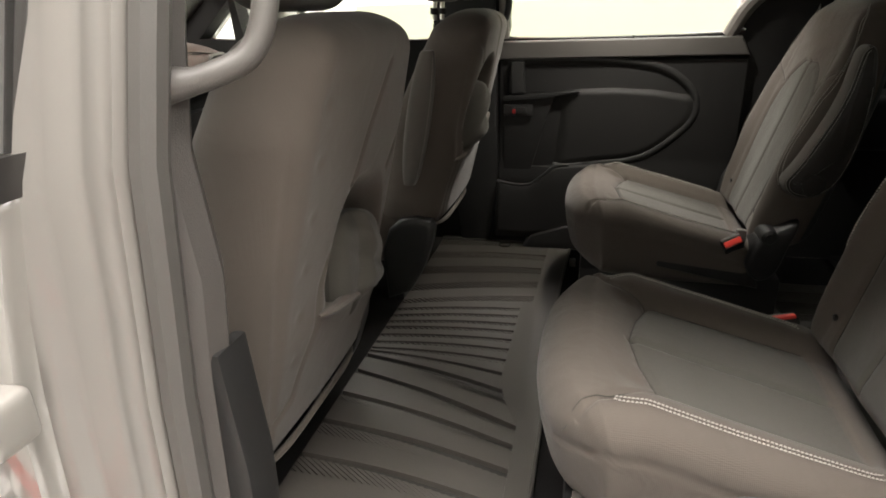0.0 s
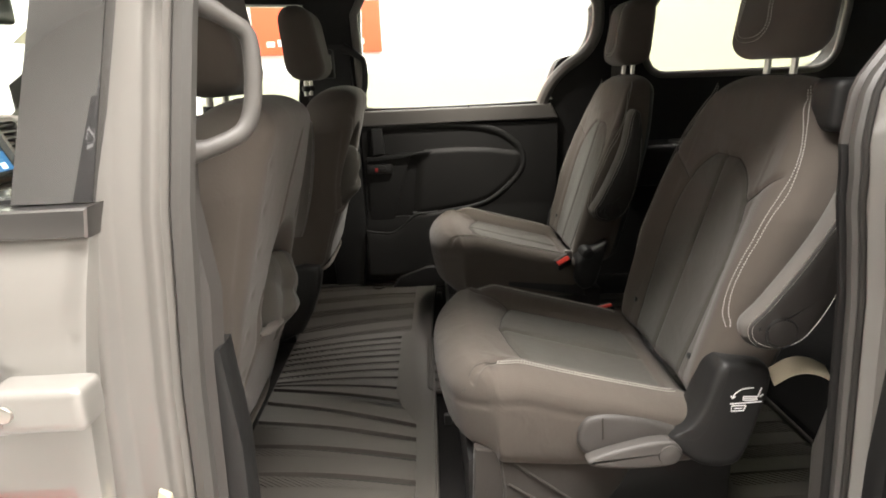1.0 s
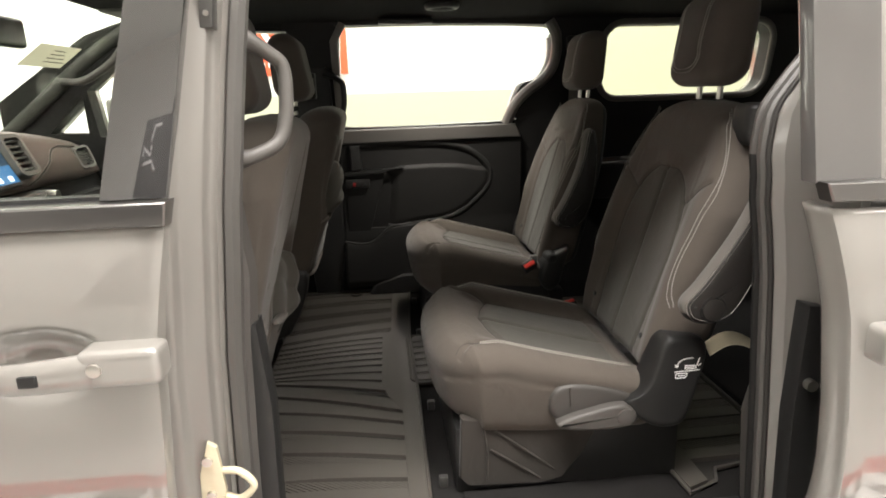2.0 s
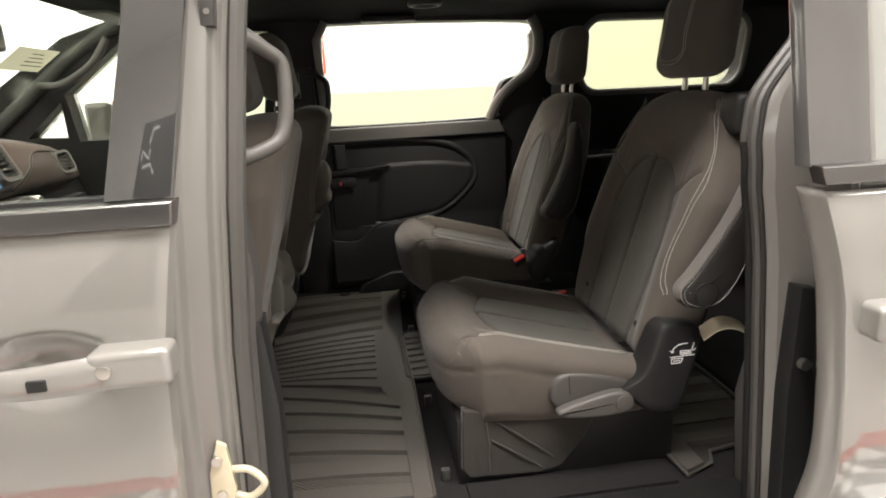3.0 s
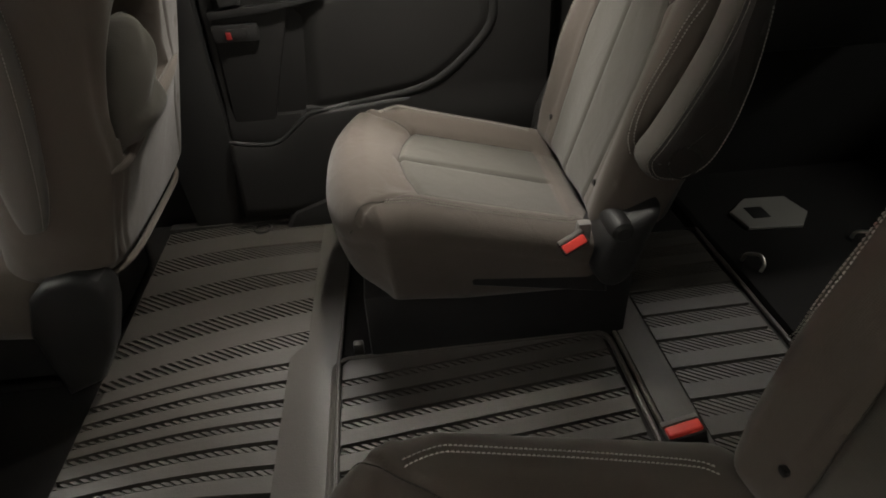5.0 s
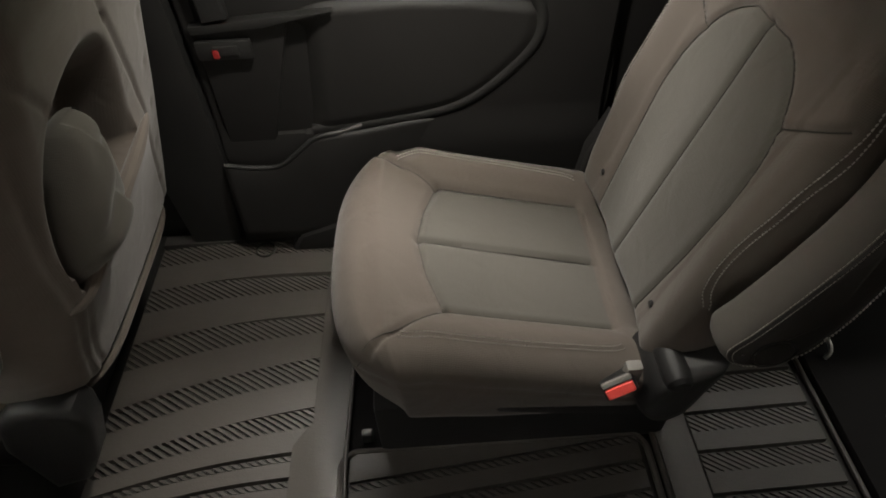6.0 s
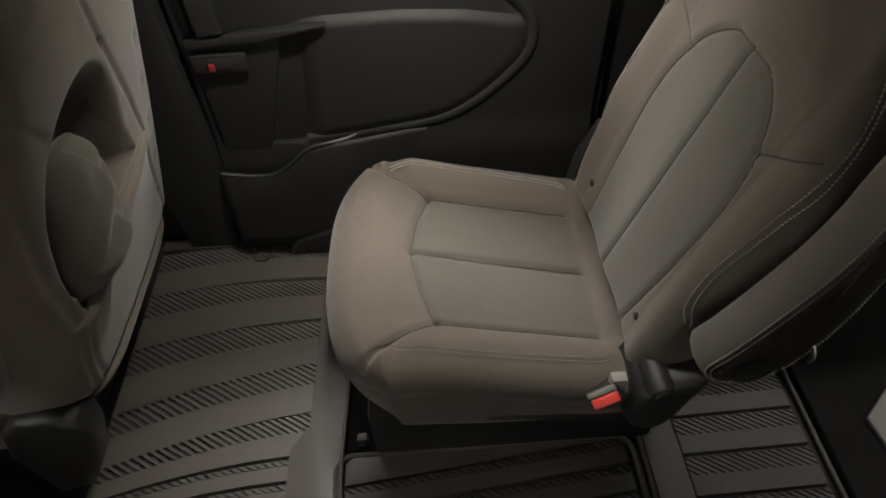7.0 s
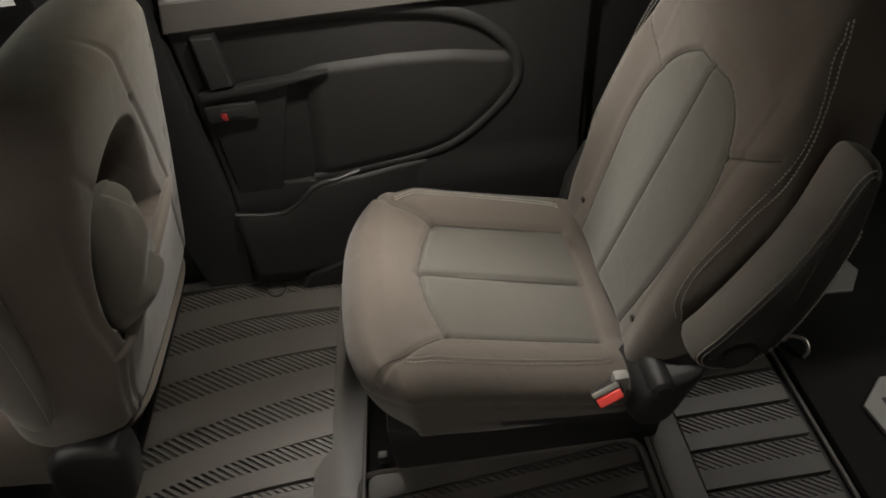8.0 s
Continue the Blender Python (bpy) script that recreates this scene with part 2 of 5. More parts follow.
def tube(points, radius, n=10, closed=False, flat=1.0, bm=None):
    """A round rod along 3D points; radius may be a list; flat squeezes it across its side."""
    bm = bm or bmesh.new()
    pts = [Vector(p) for p in points]
    rad = radius if isinstance(radius, (list, tuple)) else [radius] * len(pts)
    rings, side = [], None
    m = len(pts)
    for i, p in enumerate(pts):
        a = pts[(i - 1) % m] if closed or i else p
        b = pts[(i + 1) % m] if closed or i + 1 < m else p
        way = (b - a).normalized()
        if side is None:
            side = way.cross(Vector((0, 0, 1)))
            if side.length < 0.1:
                side = way.cross(Vector((0, 1, 0)))
        side = (side - way * side.dot(way)).normalized()
        up = way.cross(side)
        rings.append([bm.verts.new(p + rad[i] * (math.cos(t) * side * flat + math.sin(t) * up)) for t in (2 * math.pi * k / n for k in range(n))])
    for i in range(m if closed else m - 1):
        u, v = rings[i], rings[(i + 1) % m]
        for k in range(n):
            bm.faces.new((u[k], u[(k + 1) % n], v[(k + 1) % n], v[k]))
    if not closed:
        bm.faces.new(rings[0][::-1])
        bm.faces.new(rings[-1])
    return bm


def disc(cx, cz, r, y0, y1, n=28, bevel=0.0):
    return prism([(cx + r * math.cos(2 * math.pi * k / n), cz + r * math.sin(2 * math.pi * k / n)) for k in range(n)], "y", y0, y1, bevel)


def rounded(hx, hy, hz, r, nx, ny, nz):
    """Vertices and faces of a box with round edges, gridded finely enough to be shaped."""
    index, verts, faces = {}, [], []

    def vert(p):
        key = tuple(np.round(p, 5))
        if key not in index:
            h = np.array((hx, hy, hz))
            q = np.clip(p, -(h - r), h - r)
            d = p - q
            ln = np.linalg.norm(d)
            index[key] = len(verts)
            verts.append(q + d / ln * r if ln > r else p)
        return index[key]

    h, n = np.array((hx, hy, hz)), (nx, ny, nz)
    for axis in range(3):
        u, v = [(1, 2), (2, 0), (0, 1)][axis]
        for s in (-1, 1):
            grid = []
            for i in range(n[u] + 1):
                row = []
                for j in range(n[v] + 1):
                    p = np.zeros(3)
                    p[axis], p[u], p[v] = s * h[axis], -h[u] + 2 * h[u] * i / n[u], -h[v] + 2 * h[v] * j / n[v]
                    row.append(vert(p))
                grid.append(row)
            for i in range(n[u]):
                for j in range(n[v]):
                    f = (grid[i][j], grid[i + 1][j], grid[i + 1][j + 1], grid[i][j + 1])
                    faces.append(f if s > 0 else f[::-1])
    return np.array(verts), faces


def near_line(px, py, line):
    """Distance of 2D points to a polyline."""
    best = np.full(px.shape, 9.0)
    for (ax, ay), (bx, by) in zip(line[:-1], line[1:]):
        dx, dy = bx - ax, by - ay
        t = np.clip(((px - ax) * dx + (py - ay) * dy) / (dx * dx + dy * dy + 1e-12), 0, 1)
        best = np.minimum(best, np.hypot(px - ax - t * dx, py - ay - t * dy))
    return best


def inside(px, py, poly):
    hit = np.zeros(px.shape, bool)
    n = len(poly)
    for i in range(n):
        (x0, y0), (x1, y1) = poly[i], poly[(i + 1) % n]
        cross = ((y0 > py) != (y1 > py)) & (px < (x1 - x0) * (py - y0) / (y1 - y0 + 1e-12) + x0)
        hit ^= cross
    return hit


def smooth(a, b, x):
    t = np.clip((x - a) / (b - a), 0, 1)
    return t * t * (3 - 2 * t)


def dashes(line, normal, length=0.0042, gap=0.0011, wide=0.0009, high=0.0010):
    """Thread stitches along a 3D line that lies on cloth; normal: a function of a point."""
    verts, faces = [], []
    pts = np.array(line)
    seg = np.linalg.norm(np.diff(pts, axis=0), axis=1)
    run = np.concatenate([[0], np.cumsum(seg)])
    s = 0.0
    while s + length < run[-1]:
        a, b = (np.array([np.interp(q, run, pts[:, k]) for k in range(3)]) for q in (s, s + length))
        nrm = normal((a + b) / 2)
        way = (b - a) / np.linalg.norm(b - a)
        side = np.cross(way, nrm)
        side /= np.linalg.norm(side)
        base = len(verts)
        for p in (a, b):
            for q in (-1, 1):
                verts.append(p + q * side * wide / 2 - nrm * 0.001)
        for p in (a + way * 0.001, b - way * 0.001):
            verts.append(p + nrm * high)
        faces += [tuple(base + k for k in f) for f in ((0, 1, 4), (1, 3, 5, 4), (3, 2, 5), (2, 0, 4, 5))]
        s += length + gap
    return verts, faces


def join(lists):
    verts, faces = [], []
    for v, f in lists:
        base = len(verts)
        verts += list(v)
        faces += [tuple(base + k for k in q) for q in f]
    return verts, faces


def plate(outer, holes, lo, hi, lean=None, bm=None):
    """A sheet in the x-z plane with openings, between y = lo and y = hi."""
    bm = bm or bmesh.new()
    loops = [outer, *holes]
    layers = []
    for y in (lo, hi):
        edges, layer = [], []
        for loop in loops:
            vs = [bm.verts.new((a, y, b)) for a, b in loop]
            edges += [bm.edges.new((vs[i], vs[(i + 1) % len(vs)])) for i in range(len(vs))]
            layer.append(vs)
        bmesh.ops.triangle_fill(bm, use_beauty=True, use_dissolve=False, edges=edges)
        layers.append(layer)
    for u, v in zip(*layers):
        for i in range(len(u)):
            j = (i + 1) % len(u)
            bm.faces.new((u[i], u[j], v[j], v[i]))
    if lean:
        for v in bm.verts:
            v.co.y += lean(v.co.z)
    return bm


def roundrect(x0, x1, z0, z1, r, n=5):
    out = []
    for cx, cz, a in ((x1 - r, z1 - r, 0), (x0 + r, z1 - r, 90), (x0 + r, z0 + r, 180), (x1 - r, z0 + r, 270)):
        out += [(cx + r * math.cos(radians(a + 90 * k / n)), cz + r * math.sin(radians(a + 90 * k / n))) for k in range(n + 1)]
    return out


def lean_far(z):
    return -0.20 * max(0.0, z - 1.11)


def lean_near(z):
    return 0.20 * max(0.0, z - 1.11)


def loft(rings, mats, parent, name, label="", which=None, cap=True, sharp=30):
    """Skin over closed rings of equal length; which: a material slot per side of the ring."""
    n = len(rings[0])
    verts = [v for ring in rings for v in ring]
    faces, slot = [], []
    for i in range(len(rings) - 1):
        for k in range(n):
            faces.append((i * n + k, i * n + (k + 1) % n, (i + 1) * n + (k + 1) % n, (i + 1) * n + k))
            slot.append(which[k] if which else 0)
    if cap:
        faces += [tuple(range(n))[::-1], tuple(range((len(rings) - 1) * n, len(rings) * n))]
        slot += [0, 0]
    return link(name, verts, faces, mats, parent, label, slot, sharp)


# ---- the showroom ----
def structure(name, bm, mats, label):
    return tagged(part(name, bm, mats, None, label), kind="structure", category=name.split("_")[0])


structure("floor", boxed(-9, 7, -7, 4.1, -0.1, -0.004), FLOOR, "pale polished showroom floor beyond the chequered tiles")
verts, faces, slots = [], [], []
for i in range(-34, 28):
    for j in range(-13, 27):
        x, y, s = i * 0.15, j * 0.15, 0.0742
        b = len(verts)
        verts += [(x + a * s, y + c * s, h) for h in (-0.004, 0.0) for a, c in ((-1, -1), (1, -1), (1, 1), (-1, 1))]
        faces += [tuple(b + k for k in f) for f in ((4, 5, 6, 7), (0, 1, 5, 4), (1, 2, 6, 5), (2, 3, 7, 6), (3, 0, 4, 7))]
        slots += [2 if j < -12 else (i + j) % 2] * 5
tiles = link("floor_tiles", verts, faces, [TILE_WHITE, TILE_GREY, TILE_RED], None, which=slots)
tagged(tiles, "white and grey chequered floor tiles with one red row", "floor tiles", kind="stuff")
structure("wall_far", boxed(-9, 7, 4.1, 4.3, 0, 4.2), WALL_WHITE, "bright white painted showroom wall above the green band")
structure("wall_far_dado", boxed(-2.45, 7, 4.085, 4.096, 0, 1.270), WALL_GREEN, "pale green painted lower band of the showroom wall")
structure("wall_green", boxed(1.15, 7, 3.9, 4.08, 0, 4.2), WALL_GREEN, "pale green painted full-height showroom wall")
# unseen wall; its grey holds down the bounce onto the backrests
structure("wall_back", boxed(-9, 7, -7.2, -7, 0, 4.2), WALL_GREY, "unseen showroom wall behind the van's open side, greyed to cut fill")
structure("wall_front", boxed(-9.2, -9, -7.2, 4.3, 0, 4.2), WALL_WHITE, "white painted showroom wall ahead of the van")
structure("wall_rear", boxed(7, 7.2, -7.2, 4.3, 0, 4.2), WALL_WHITE, "white painted showroom wall behind the van")
structure("ceiling", boxed(-9.2, 7.2, -7.2, 4.3, 4.2, 4.35), CEIL, "plain pale showroom ceiling")

banner = thing("display_banner", "dark leaning display banner with pale strokes on a stand", "banner", at=(-1.6, -4.0, 0))
part("panel", prism([(-0.16, 1.96), (0.75, 1.96), (0.35, 0.35), (-0.85, 0.35)], "y", -0.01, 0.01, 0.003), BANNER, banner, "dark printed panel")
for q in ([(-0.02, 1.74), (0.08, 1.88), (0.24, 1.88)], [(-0.24, 1.60), (-0.20, 1.69), (-0.04, 1.60), (0.0, 1.69)], [(-0.22, 1.53), (0.0, 1.54), (0.08, 1.44)]):
    part("pale_stroke", tube([(a, 0.011, b) for a, b in q], 0.017, 6, flat=0.3), PRINT, banner)
part("stand_pole", tube([(-0.05, -0.03, 0.02), (0.12, -0.03, 1.96)], 0.014), STEEL, banner)
part("stand_foot", boxed(-0.35, 0.30, -0.20, 0.14, 0.0, 0.03, 0.008), PLASTIC, banner)
sign = thing("wall_sign", "orange-red wall sign with white strokes on the showroom wall", "sign", at=(-1.375, 4.07, 1.45))
part("board", boxed(-0.535, 0.585, -0.02, 0.025, 0, 1.1, 0.006), SIGN_RED, sign)
part("emblem_stroke", tube(curve_points([(-0.40, -0.025, 1.0), (-0.22, -0.025, 0.55), (-0.10, -0.025, 0.30), (0.03, -0.025, 0.27), (0.16, -0.025, 0.42), (0.26, -0.025, 0.9)], 6), 0.025, flat=0.3), PRINT, sign, "white curved emblem stroke")
for k in range(9):
    part("lettering_bar", boxed(-0.42 + 0.098 * k, -0.42 + 0.098 * k + 0.07, -0.026, -0.018, 0.07, 0.115 + 0.015 * (k % 2), 0.004), PRINT, sign, "white bar in place of small lettering")

# ---- the van: shell ----
van = thing("minivan", "grey minivan with its near sliding door open on a dark interior", "minivan")
WIN_SLIDE = [(p[0], p[1]) for p in curve_points([(-0.64, 1.118), (0.02, 1.124), (0.045, 1.16), (0.085, 1.270), (0.165, 1.30), (0.205, 1.37), (0.205, 1.46), (0.17, 1.508), (-0.60, 1.518), (-0.66, 1.48), (-0.665, 1.15)], 4, True)]
WIN_QUART = roundrect(0.43, 1.16, 1.215, 1.50, 0.075)
WIN_FRONT = [(-1.650, 1.115), (-0.93, 1.12), (-0.86, 1.50), (-1.36, 1.52), (-1.658, 1.30)]
WIN_TRI = [(-1.84, 1.135), (-1.69, 1.13), (-1.68, 1.270), (-1.74, 1.22)]
part("side_wall", plate([(-2.0, 0.36), (1.55, 0.36), (1.55, 1.60), (-1.30, 1.60), (-1.62, 1.50), (-2.0, 1.26)], [WIN_SLIDE, WIN_QUART, WIN_FRONT, WIN_TRI], 0.825, 0.90, lean_far), [TRIM], van, "black inner side trim with window openings")
part("outer_side_panel", plate([(-2.0, 0.30), (1.55, 0.30), (1.55, 1.60), (-1.30, 1.60), (-1.62, 1.50), (-2.0, 1.26)], [WIN_SLIDE, WIN_QUART, WIN_FRONT, WIN_TRI], 0.904, 0.935, lean_far), [PAINT], van)
for loop, m, nm in ((WIN_SLIDE, GLASS, "door_pane"), (WIN_QUART, PRIVACY, "quarter_pane"), (WIN_FRONT, GLASS, "front_pane"), (WIN_TRI, GLASS, "corner_pane")):
    cx, cz = np.mean(loop, axis=0)
    ob = part(nm, plate([(cx + (a - cx) * 1.01, cz + (b - cz) * 1.01) for a, b in loop], [], 0.91, 0.914, lean_far), m, van)
    ob.visible_shadow = False
# mouldings round the far windows
def on_far(a, b, y):
    return (a, y + lean_far(b), b)


part("window_moulding", tube([on_far(a, b, 0.818) for a, b in curve_points([(0.025, 1.115), (0.06, 1.19), (0.11, 1.245), (0.185, 1.30), (0.222, 1.37), (0.222, 1.46), (0.19, 1.52)], 6)], 0.022, flat=1.3), PALE_TRIM, van, "curved pillar edge, paled to look lit")
# its pale tone stands in for the glass edge's reflection
part("quarter_moulding", tube([on_far(a, b, 0.82) for a, b in roundrect(0.42, 1.17, 1.205, 1.51, 0.085)], 0.014, closed=True), PALE_TRIM, van)
part("pillar_edge", tube([on_far(a, b, 0.82) for a, b in [(-0.675, 1.12), (-0.68, 1.46), (-0.64, 1.525)]], 0.016), PALE_TRIM, van)

# roof: outer skin and headliner, arched across
def arch(y, h, drop, half):
    return h - drop * (abs(y) / half) ** 2.6


rows = np.linspace(-0.80, 0.80, 25)
ring_x = (-1.34, 1.58)
for nm, m, lift, drop in (("headliner", HEADLINER, 1.572, 0.05), ("roof_skin", PAINT, 1.70, 0.09)):
    thick = 0.012 if nm == "headliner" else 0.05
    v = [(x, y, arch(y, lift, drop, 0.8) + d) for x in ring_x for d in (0, thick) for y in rows]
    n = len(rows)
    f = []
    for k in range(n - 1):
        f += [(k, k + 1, 2 * n + k + 1, 2 * n + k), (n + k, 3 * n + k, 3 * n + k + 1, n + k + 1), (k, n + k, n + k + 1, k + 1), (2 * n + k, 2 * n + k + 1, 3 * n + k + 1, 3 * n + k)]
    f += [(0, 2 * n, 3 * n, n), (n - 1, 2 * n - 1, 4 * n - 1, 3 * n - 1)]
    link(nm, v, f, m, van)
for y in (-0.80, 0.80):
    part("roof_rail", boxed(-1.34, 1.56, y - 0.035, y + 0.035, 1.525, 1.70, 0.02, 3), HEADLINER, van)
# fixture for the added dome lamp; the fixture itself is unseen
lamp = part("dome_light", tube([(-0.27 + 0.052 * math.cos(t), 0.50 + 0.052 * math.sin(t), 1.552) for t in np.linspace(0, 6.283, 28, endpoint=False)], 0.012, closed=True), PLASTIC, van, "round lit reading lamp in the headliner")
part("lamp_lens", prism([(-0.27 + 0.045 * math.cos(t), 0.50 + 0.045 * math.sin(t)) for t in np.linspace(0, 6.283, 24, endpoint=False)], "z", 1.5605, 1.5625), LENS, lamp)
for x in (-2.30, 1.05):
    for y in (-0.96, 0.96):
        rim_ring = [(x + 0.22 * math.cos(t), 0.355 + 0.22 * math.sin(t)) for t in np.linspace(0, 6.283, 28, endpoint=False)]
        wheel = part("wheel", tube([(x + 0.275 * math.cos(t), y, 0.355 + 0.275 * math.sin(t)) for t in np.linspace(0, 6.283, 40, endpoint=False)], 0.08, 12, closed=True, flat=0.75), SEAL, van, "black rubber tyre on an alloy rim")
        part("rim", prism(rim_ring, "y", y - 0.05, y + 0.05, 0.01), STEEL, wheel)
lampbox = part("rear_reading_lamp", boxed(-0.50, -0.29, 0.655, 0.72, 1.512, 1.532, 0.008), PLASTIC, van)
part("lens", boxed(-0.44, -0.35, 0.65, 0.67, 1.508, 1.514, 0.002), GREY_PLASTIC, lampbox)

# floor pan, rear wall, bulkhead, near lower body
part("floor_pan", boxed(-1.95, 1.50, -0.80, 0.86, 0.30, 0.388, 0.004), CARPET, van, "black carpeted floor")
part("door_sill", boxed(-0.80, 0.30, -0.935, -0.745, 0.30, 0.393, 0.012), PLASTIC, van, "black plastic sill plate")
part("rocker_panel", boxed(-1.8, 1.4, -0.99, -0.94, 0.18, 0.375, 0.02), PAINT, van)
tail = plate([(-0.86, 0.30), (0.86, 0.30), (0.86, 1.66), (-0.86, 1.66)], [roundrect(-0.62, 0.62, 1.04, 1.50, 0.08)], 1.50, 1.56)
glass = plate(roundrect(-0.64, 0.64, 1.02, 1.52, 0.08), [], 1.53, 1.534)
for bm in (tail, glass):
    for v in bm.verts:
        v.co = (v.co.y, v.co.x, v.co.z)
part("tail_wall", tail, TRIM, van)
part("rear_pane", glass, DARK_GLASS, van, "dark tinted rear window")
part("bulkhead", boxed(-2.02, -1.95, -0.86, 0.86, 0.30, 1.08), TRIM, van)
part("hood", prism([(-3.1, 0.80), (-2.9, 0.93), (-2.35, 1.03), (-2.0, 1.06), (-2.0, 0.35), (-3.1, 0.35)], "y", -0.9, 0.9, 0.03), PAINT, van)
part("rear_quarter_trim", plate([(0.28, 0.36), (1.55, 0.36), (1.55, 1.60), (0.28, 1.60)], [roundrect(0.45, 1.14, 1.215, 1.50, 0.07)], -0.90, -0.84, lean_near), TRIM, van)
part("rear_quarter_panel", plate([(0.30, 0.30), (1.55, 0.30), (1.55, 1.62), (0.30, 1.62)], [roundrect(0.45, 1.14, 1.215, 1.50, 0.07)], -0.985, -0.905, lean_near), PAINT, van)

# ---- pillars beside the near opening ----
def b_line(z):
    return float(np.interp(z, [0.30, 0.62, 0.87, 1.10, 1.31, 1.55], [-0.752, -0.747, -0.737, -0.716, -0.696, -0.668]))


B_PROFILE = [(-0.125, -0.975), (-0.088, -0.985), (-0.080, -0.978), (-0.076, -0.966), (-0.070, -0.962), (-0.048, -0.957), (-0.044, -0.950), (-0.042, -0.938), (-0.036, -0.934), (-0.030, -0.936), (-0.026, -0.930), (-0.024, -0.922)]
SEAL_PROFILE = [(-0.026, -0.922), (-0.020, -0.930), (-0.010, -0.929), (-0.002, -0.920), (0.000, -0.908), (-0.006, -0.896), (-0.026, -0.898)]
zs = [0.30, 0.40, 0.52, 0.62, 0.75, 0.87, 0.98, 1.10, 1.20, 1.31, 1.43, 1.55]
back = [(-0.05, -0.915), (-0.125, -0.915)]
loft([[(b_line(z) + a, y + lean_near(z), z) for a, y in B_PROFILE + back] for z in zs], [JAMB], van, "b_pillar", "painted door jamb of the middle pillar", sharp=70)
loft([[(b_line(z) + a, y + lean_near(z), z) for a, y in SEAL_PROFILE] for z in zs], [SEAL], van, "b_pillar_seal", "grey rubber door seal")
loft([[(b_line(z) + a - (0.030 if a > -0.02 else 0.0) * float(smooth(0.98, 1.16, z)), y + lean_near(z), z) for a, y in ((-0.008, -0.894), (0.004, -0.885), (0.012, -0.862), (-0.005, -0.835), (-0.05, -0.822), (-0.16, -0.822), (-0.18, -0.84), (-0.18, -0.894))] for z in zs], [PILLAR], van, "b_pillar_trim", "grey pillar trim")
part("b_pillar_kick_panel", prism([(-0.82, 0.39), (-0.722, 0.39), (-0.714, 0.55), (-0.710, 0.75), (-0.722, 0.900), (-0.735, 0.900), (-0.82, 0.825)], "y", -0.884, -0.828, 0.008), PLASTIC, van, "black plastic lower pillar cover")


def c_line(z):
    return float(np.interp(z, [0.30, 0.48, 0.69, 0.79, 0.96, 1.06, 1.14, 1.21, 1.26, 1.30, 1.37, 1.55], [0.165, 0.155, 0.143, 0.136, 0.124, 0.106, 0.102, 0.118, 0.160, 0.198, 0.230, 0.240]))


czs = [0.30, 0.48, 0.60, 0.69, 0.77, 0.85, 0.93, 1.01, 1.06, 1.10, 1.135, 1.155, 1.18, 1.20, 1.22, 1.243, 1.27, 1.30, 1.33, 1.37, 1.45, 1.55]
C_TRIM = [(0.004, -0.868), (-0.003, -0.864), (-0.003, -0.858), (0.002, -0.853), (0.006, -0.850), (0.022, -0.843), (0.060, -0.835), (0.24, -0.83), (0.24, -0.86), (0.05, -0.868)]
for nm, prof, m, lab, lo, hi in (
    ("c_pillar_trim", C_TRIM, TRIM, "black lower pillar trim", 0.0, 1.14),
    ("c_pillar_cap", C_TRIM, PILLAR, "brown-grey upper pillar trim", 1.13, 2.0),
    ("c_pillar_seal", [(0.004, -0.890), (-0.001, -0.886), (-0.002, -0.880), (0.000, -0.874), (0.006, -0.871), (0.013, -0.873), (0.013, -0.890)], SEAL, "grey rubber door seal", 0.0, 2.0),
    ("c_pillar", [(0.012, -0.894), (0.018, -0.901), (0.024, -0.911), (0.040, -0.918), (0.060, -0.932), (0.09, -0.944), (0.12, -0.962), (0.30, -0.985), (0.30, -0.905), (0.05, -0.888)], JAMB, "rear door jamb, grey paint darkened to carry its shade", 0.0, 2.0)):
    loft([[(c_line(z) + a, y + lean_near(z), z) for a, y in prof] for z in czs if lo <= z <= hi], [m], van, nm, lab)
part("seal_lip", tube([(c_line(z) + 0.008, -0.894 + lean_near(z), z) for z in czs], 0.004, 8), RUBBER_DARK, van, "dark rubber lip of the door seal")
part("wheel_arch_trim", prism([(0.215, 0.39), (0.34, 0.39), (0.34, 0.80), (0.255, 0.78), (0.222, 0.70), (0.200, 0.60)], "y", -0.84, -0.735, 0.025, 4), TRIM_GREY, van, "grey moulded trim behind the door opening")
part("door_track_slot", prism([(0.170, 0.40), (0.236, 0.40), (0.220, 0.72), (0.190, 0.895), (0.166, 0.897), (0.160, 0.70)], "y", -0.952, -0.915, 0.004), PLASTIC, van, "black slot for the door latch")
part("latch_bolt", disc(0.180, 0.76, 0.010, -0.964, -0.95, 14), STEEL, van)

# B-pillar grab handles
def grab_handle(side):
    y0 = -0.885 if side < 0 else 0.80
    pts = [(-0.750, y0 + side * 0.004, 1.156), (-0.722, y0, 1.160), (-0.700, y0 - side * 0.010, 1.164), (-0.670, y0 - side * 0.028, 1.178), (-0.657, y0 - side * 0.035, 1.203), (-0.652, y0 - side * 0.036, 1.245), (-0.654, y0 - side * 0.032, 1.294), (-0.672, y0 - side * 0.018, 1.314), (-0.702, y0, 1.334), (-0.728, y0 + side * 0.004, 1.345)]
    pts = [(a, b + (lean_near(c) if side < 0 else lean_far(c)), c) for a, b, c in curve_points(pts, 5)]
    rad = [0.0115 if 8 < k < len(pts) - 9 else 0.0115 + 0.0009 * min(9, max(9 - k, k - len(pts) + 10)) for k in range(len(pts))]
    return part("grab_handle", tube(pts, rad, 12), TRIM_GREY if side < 0 else PLASTIC, van, "moulded grab handle")


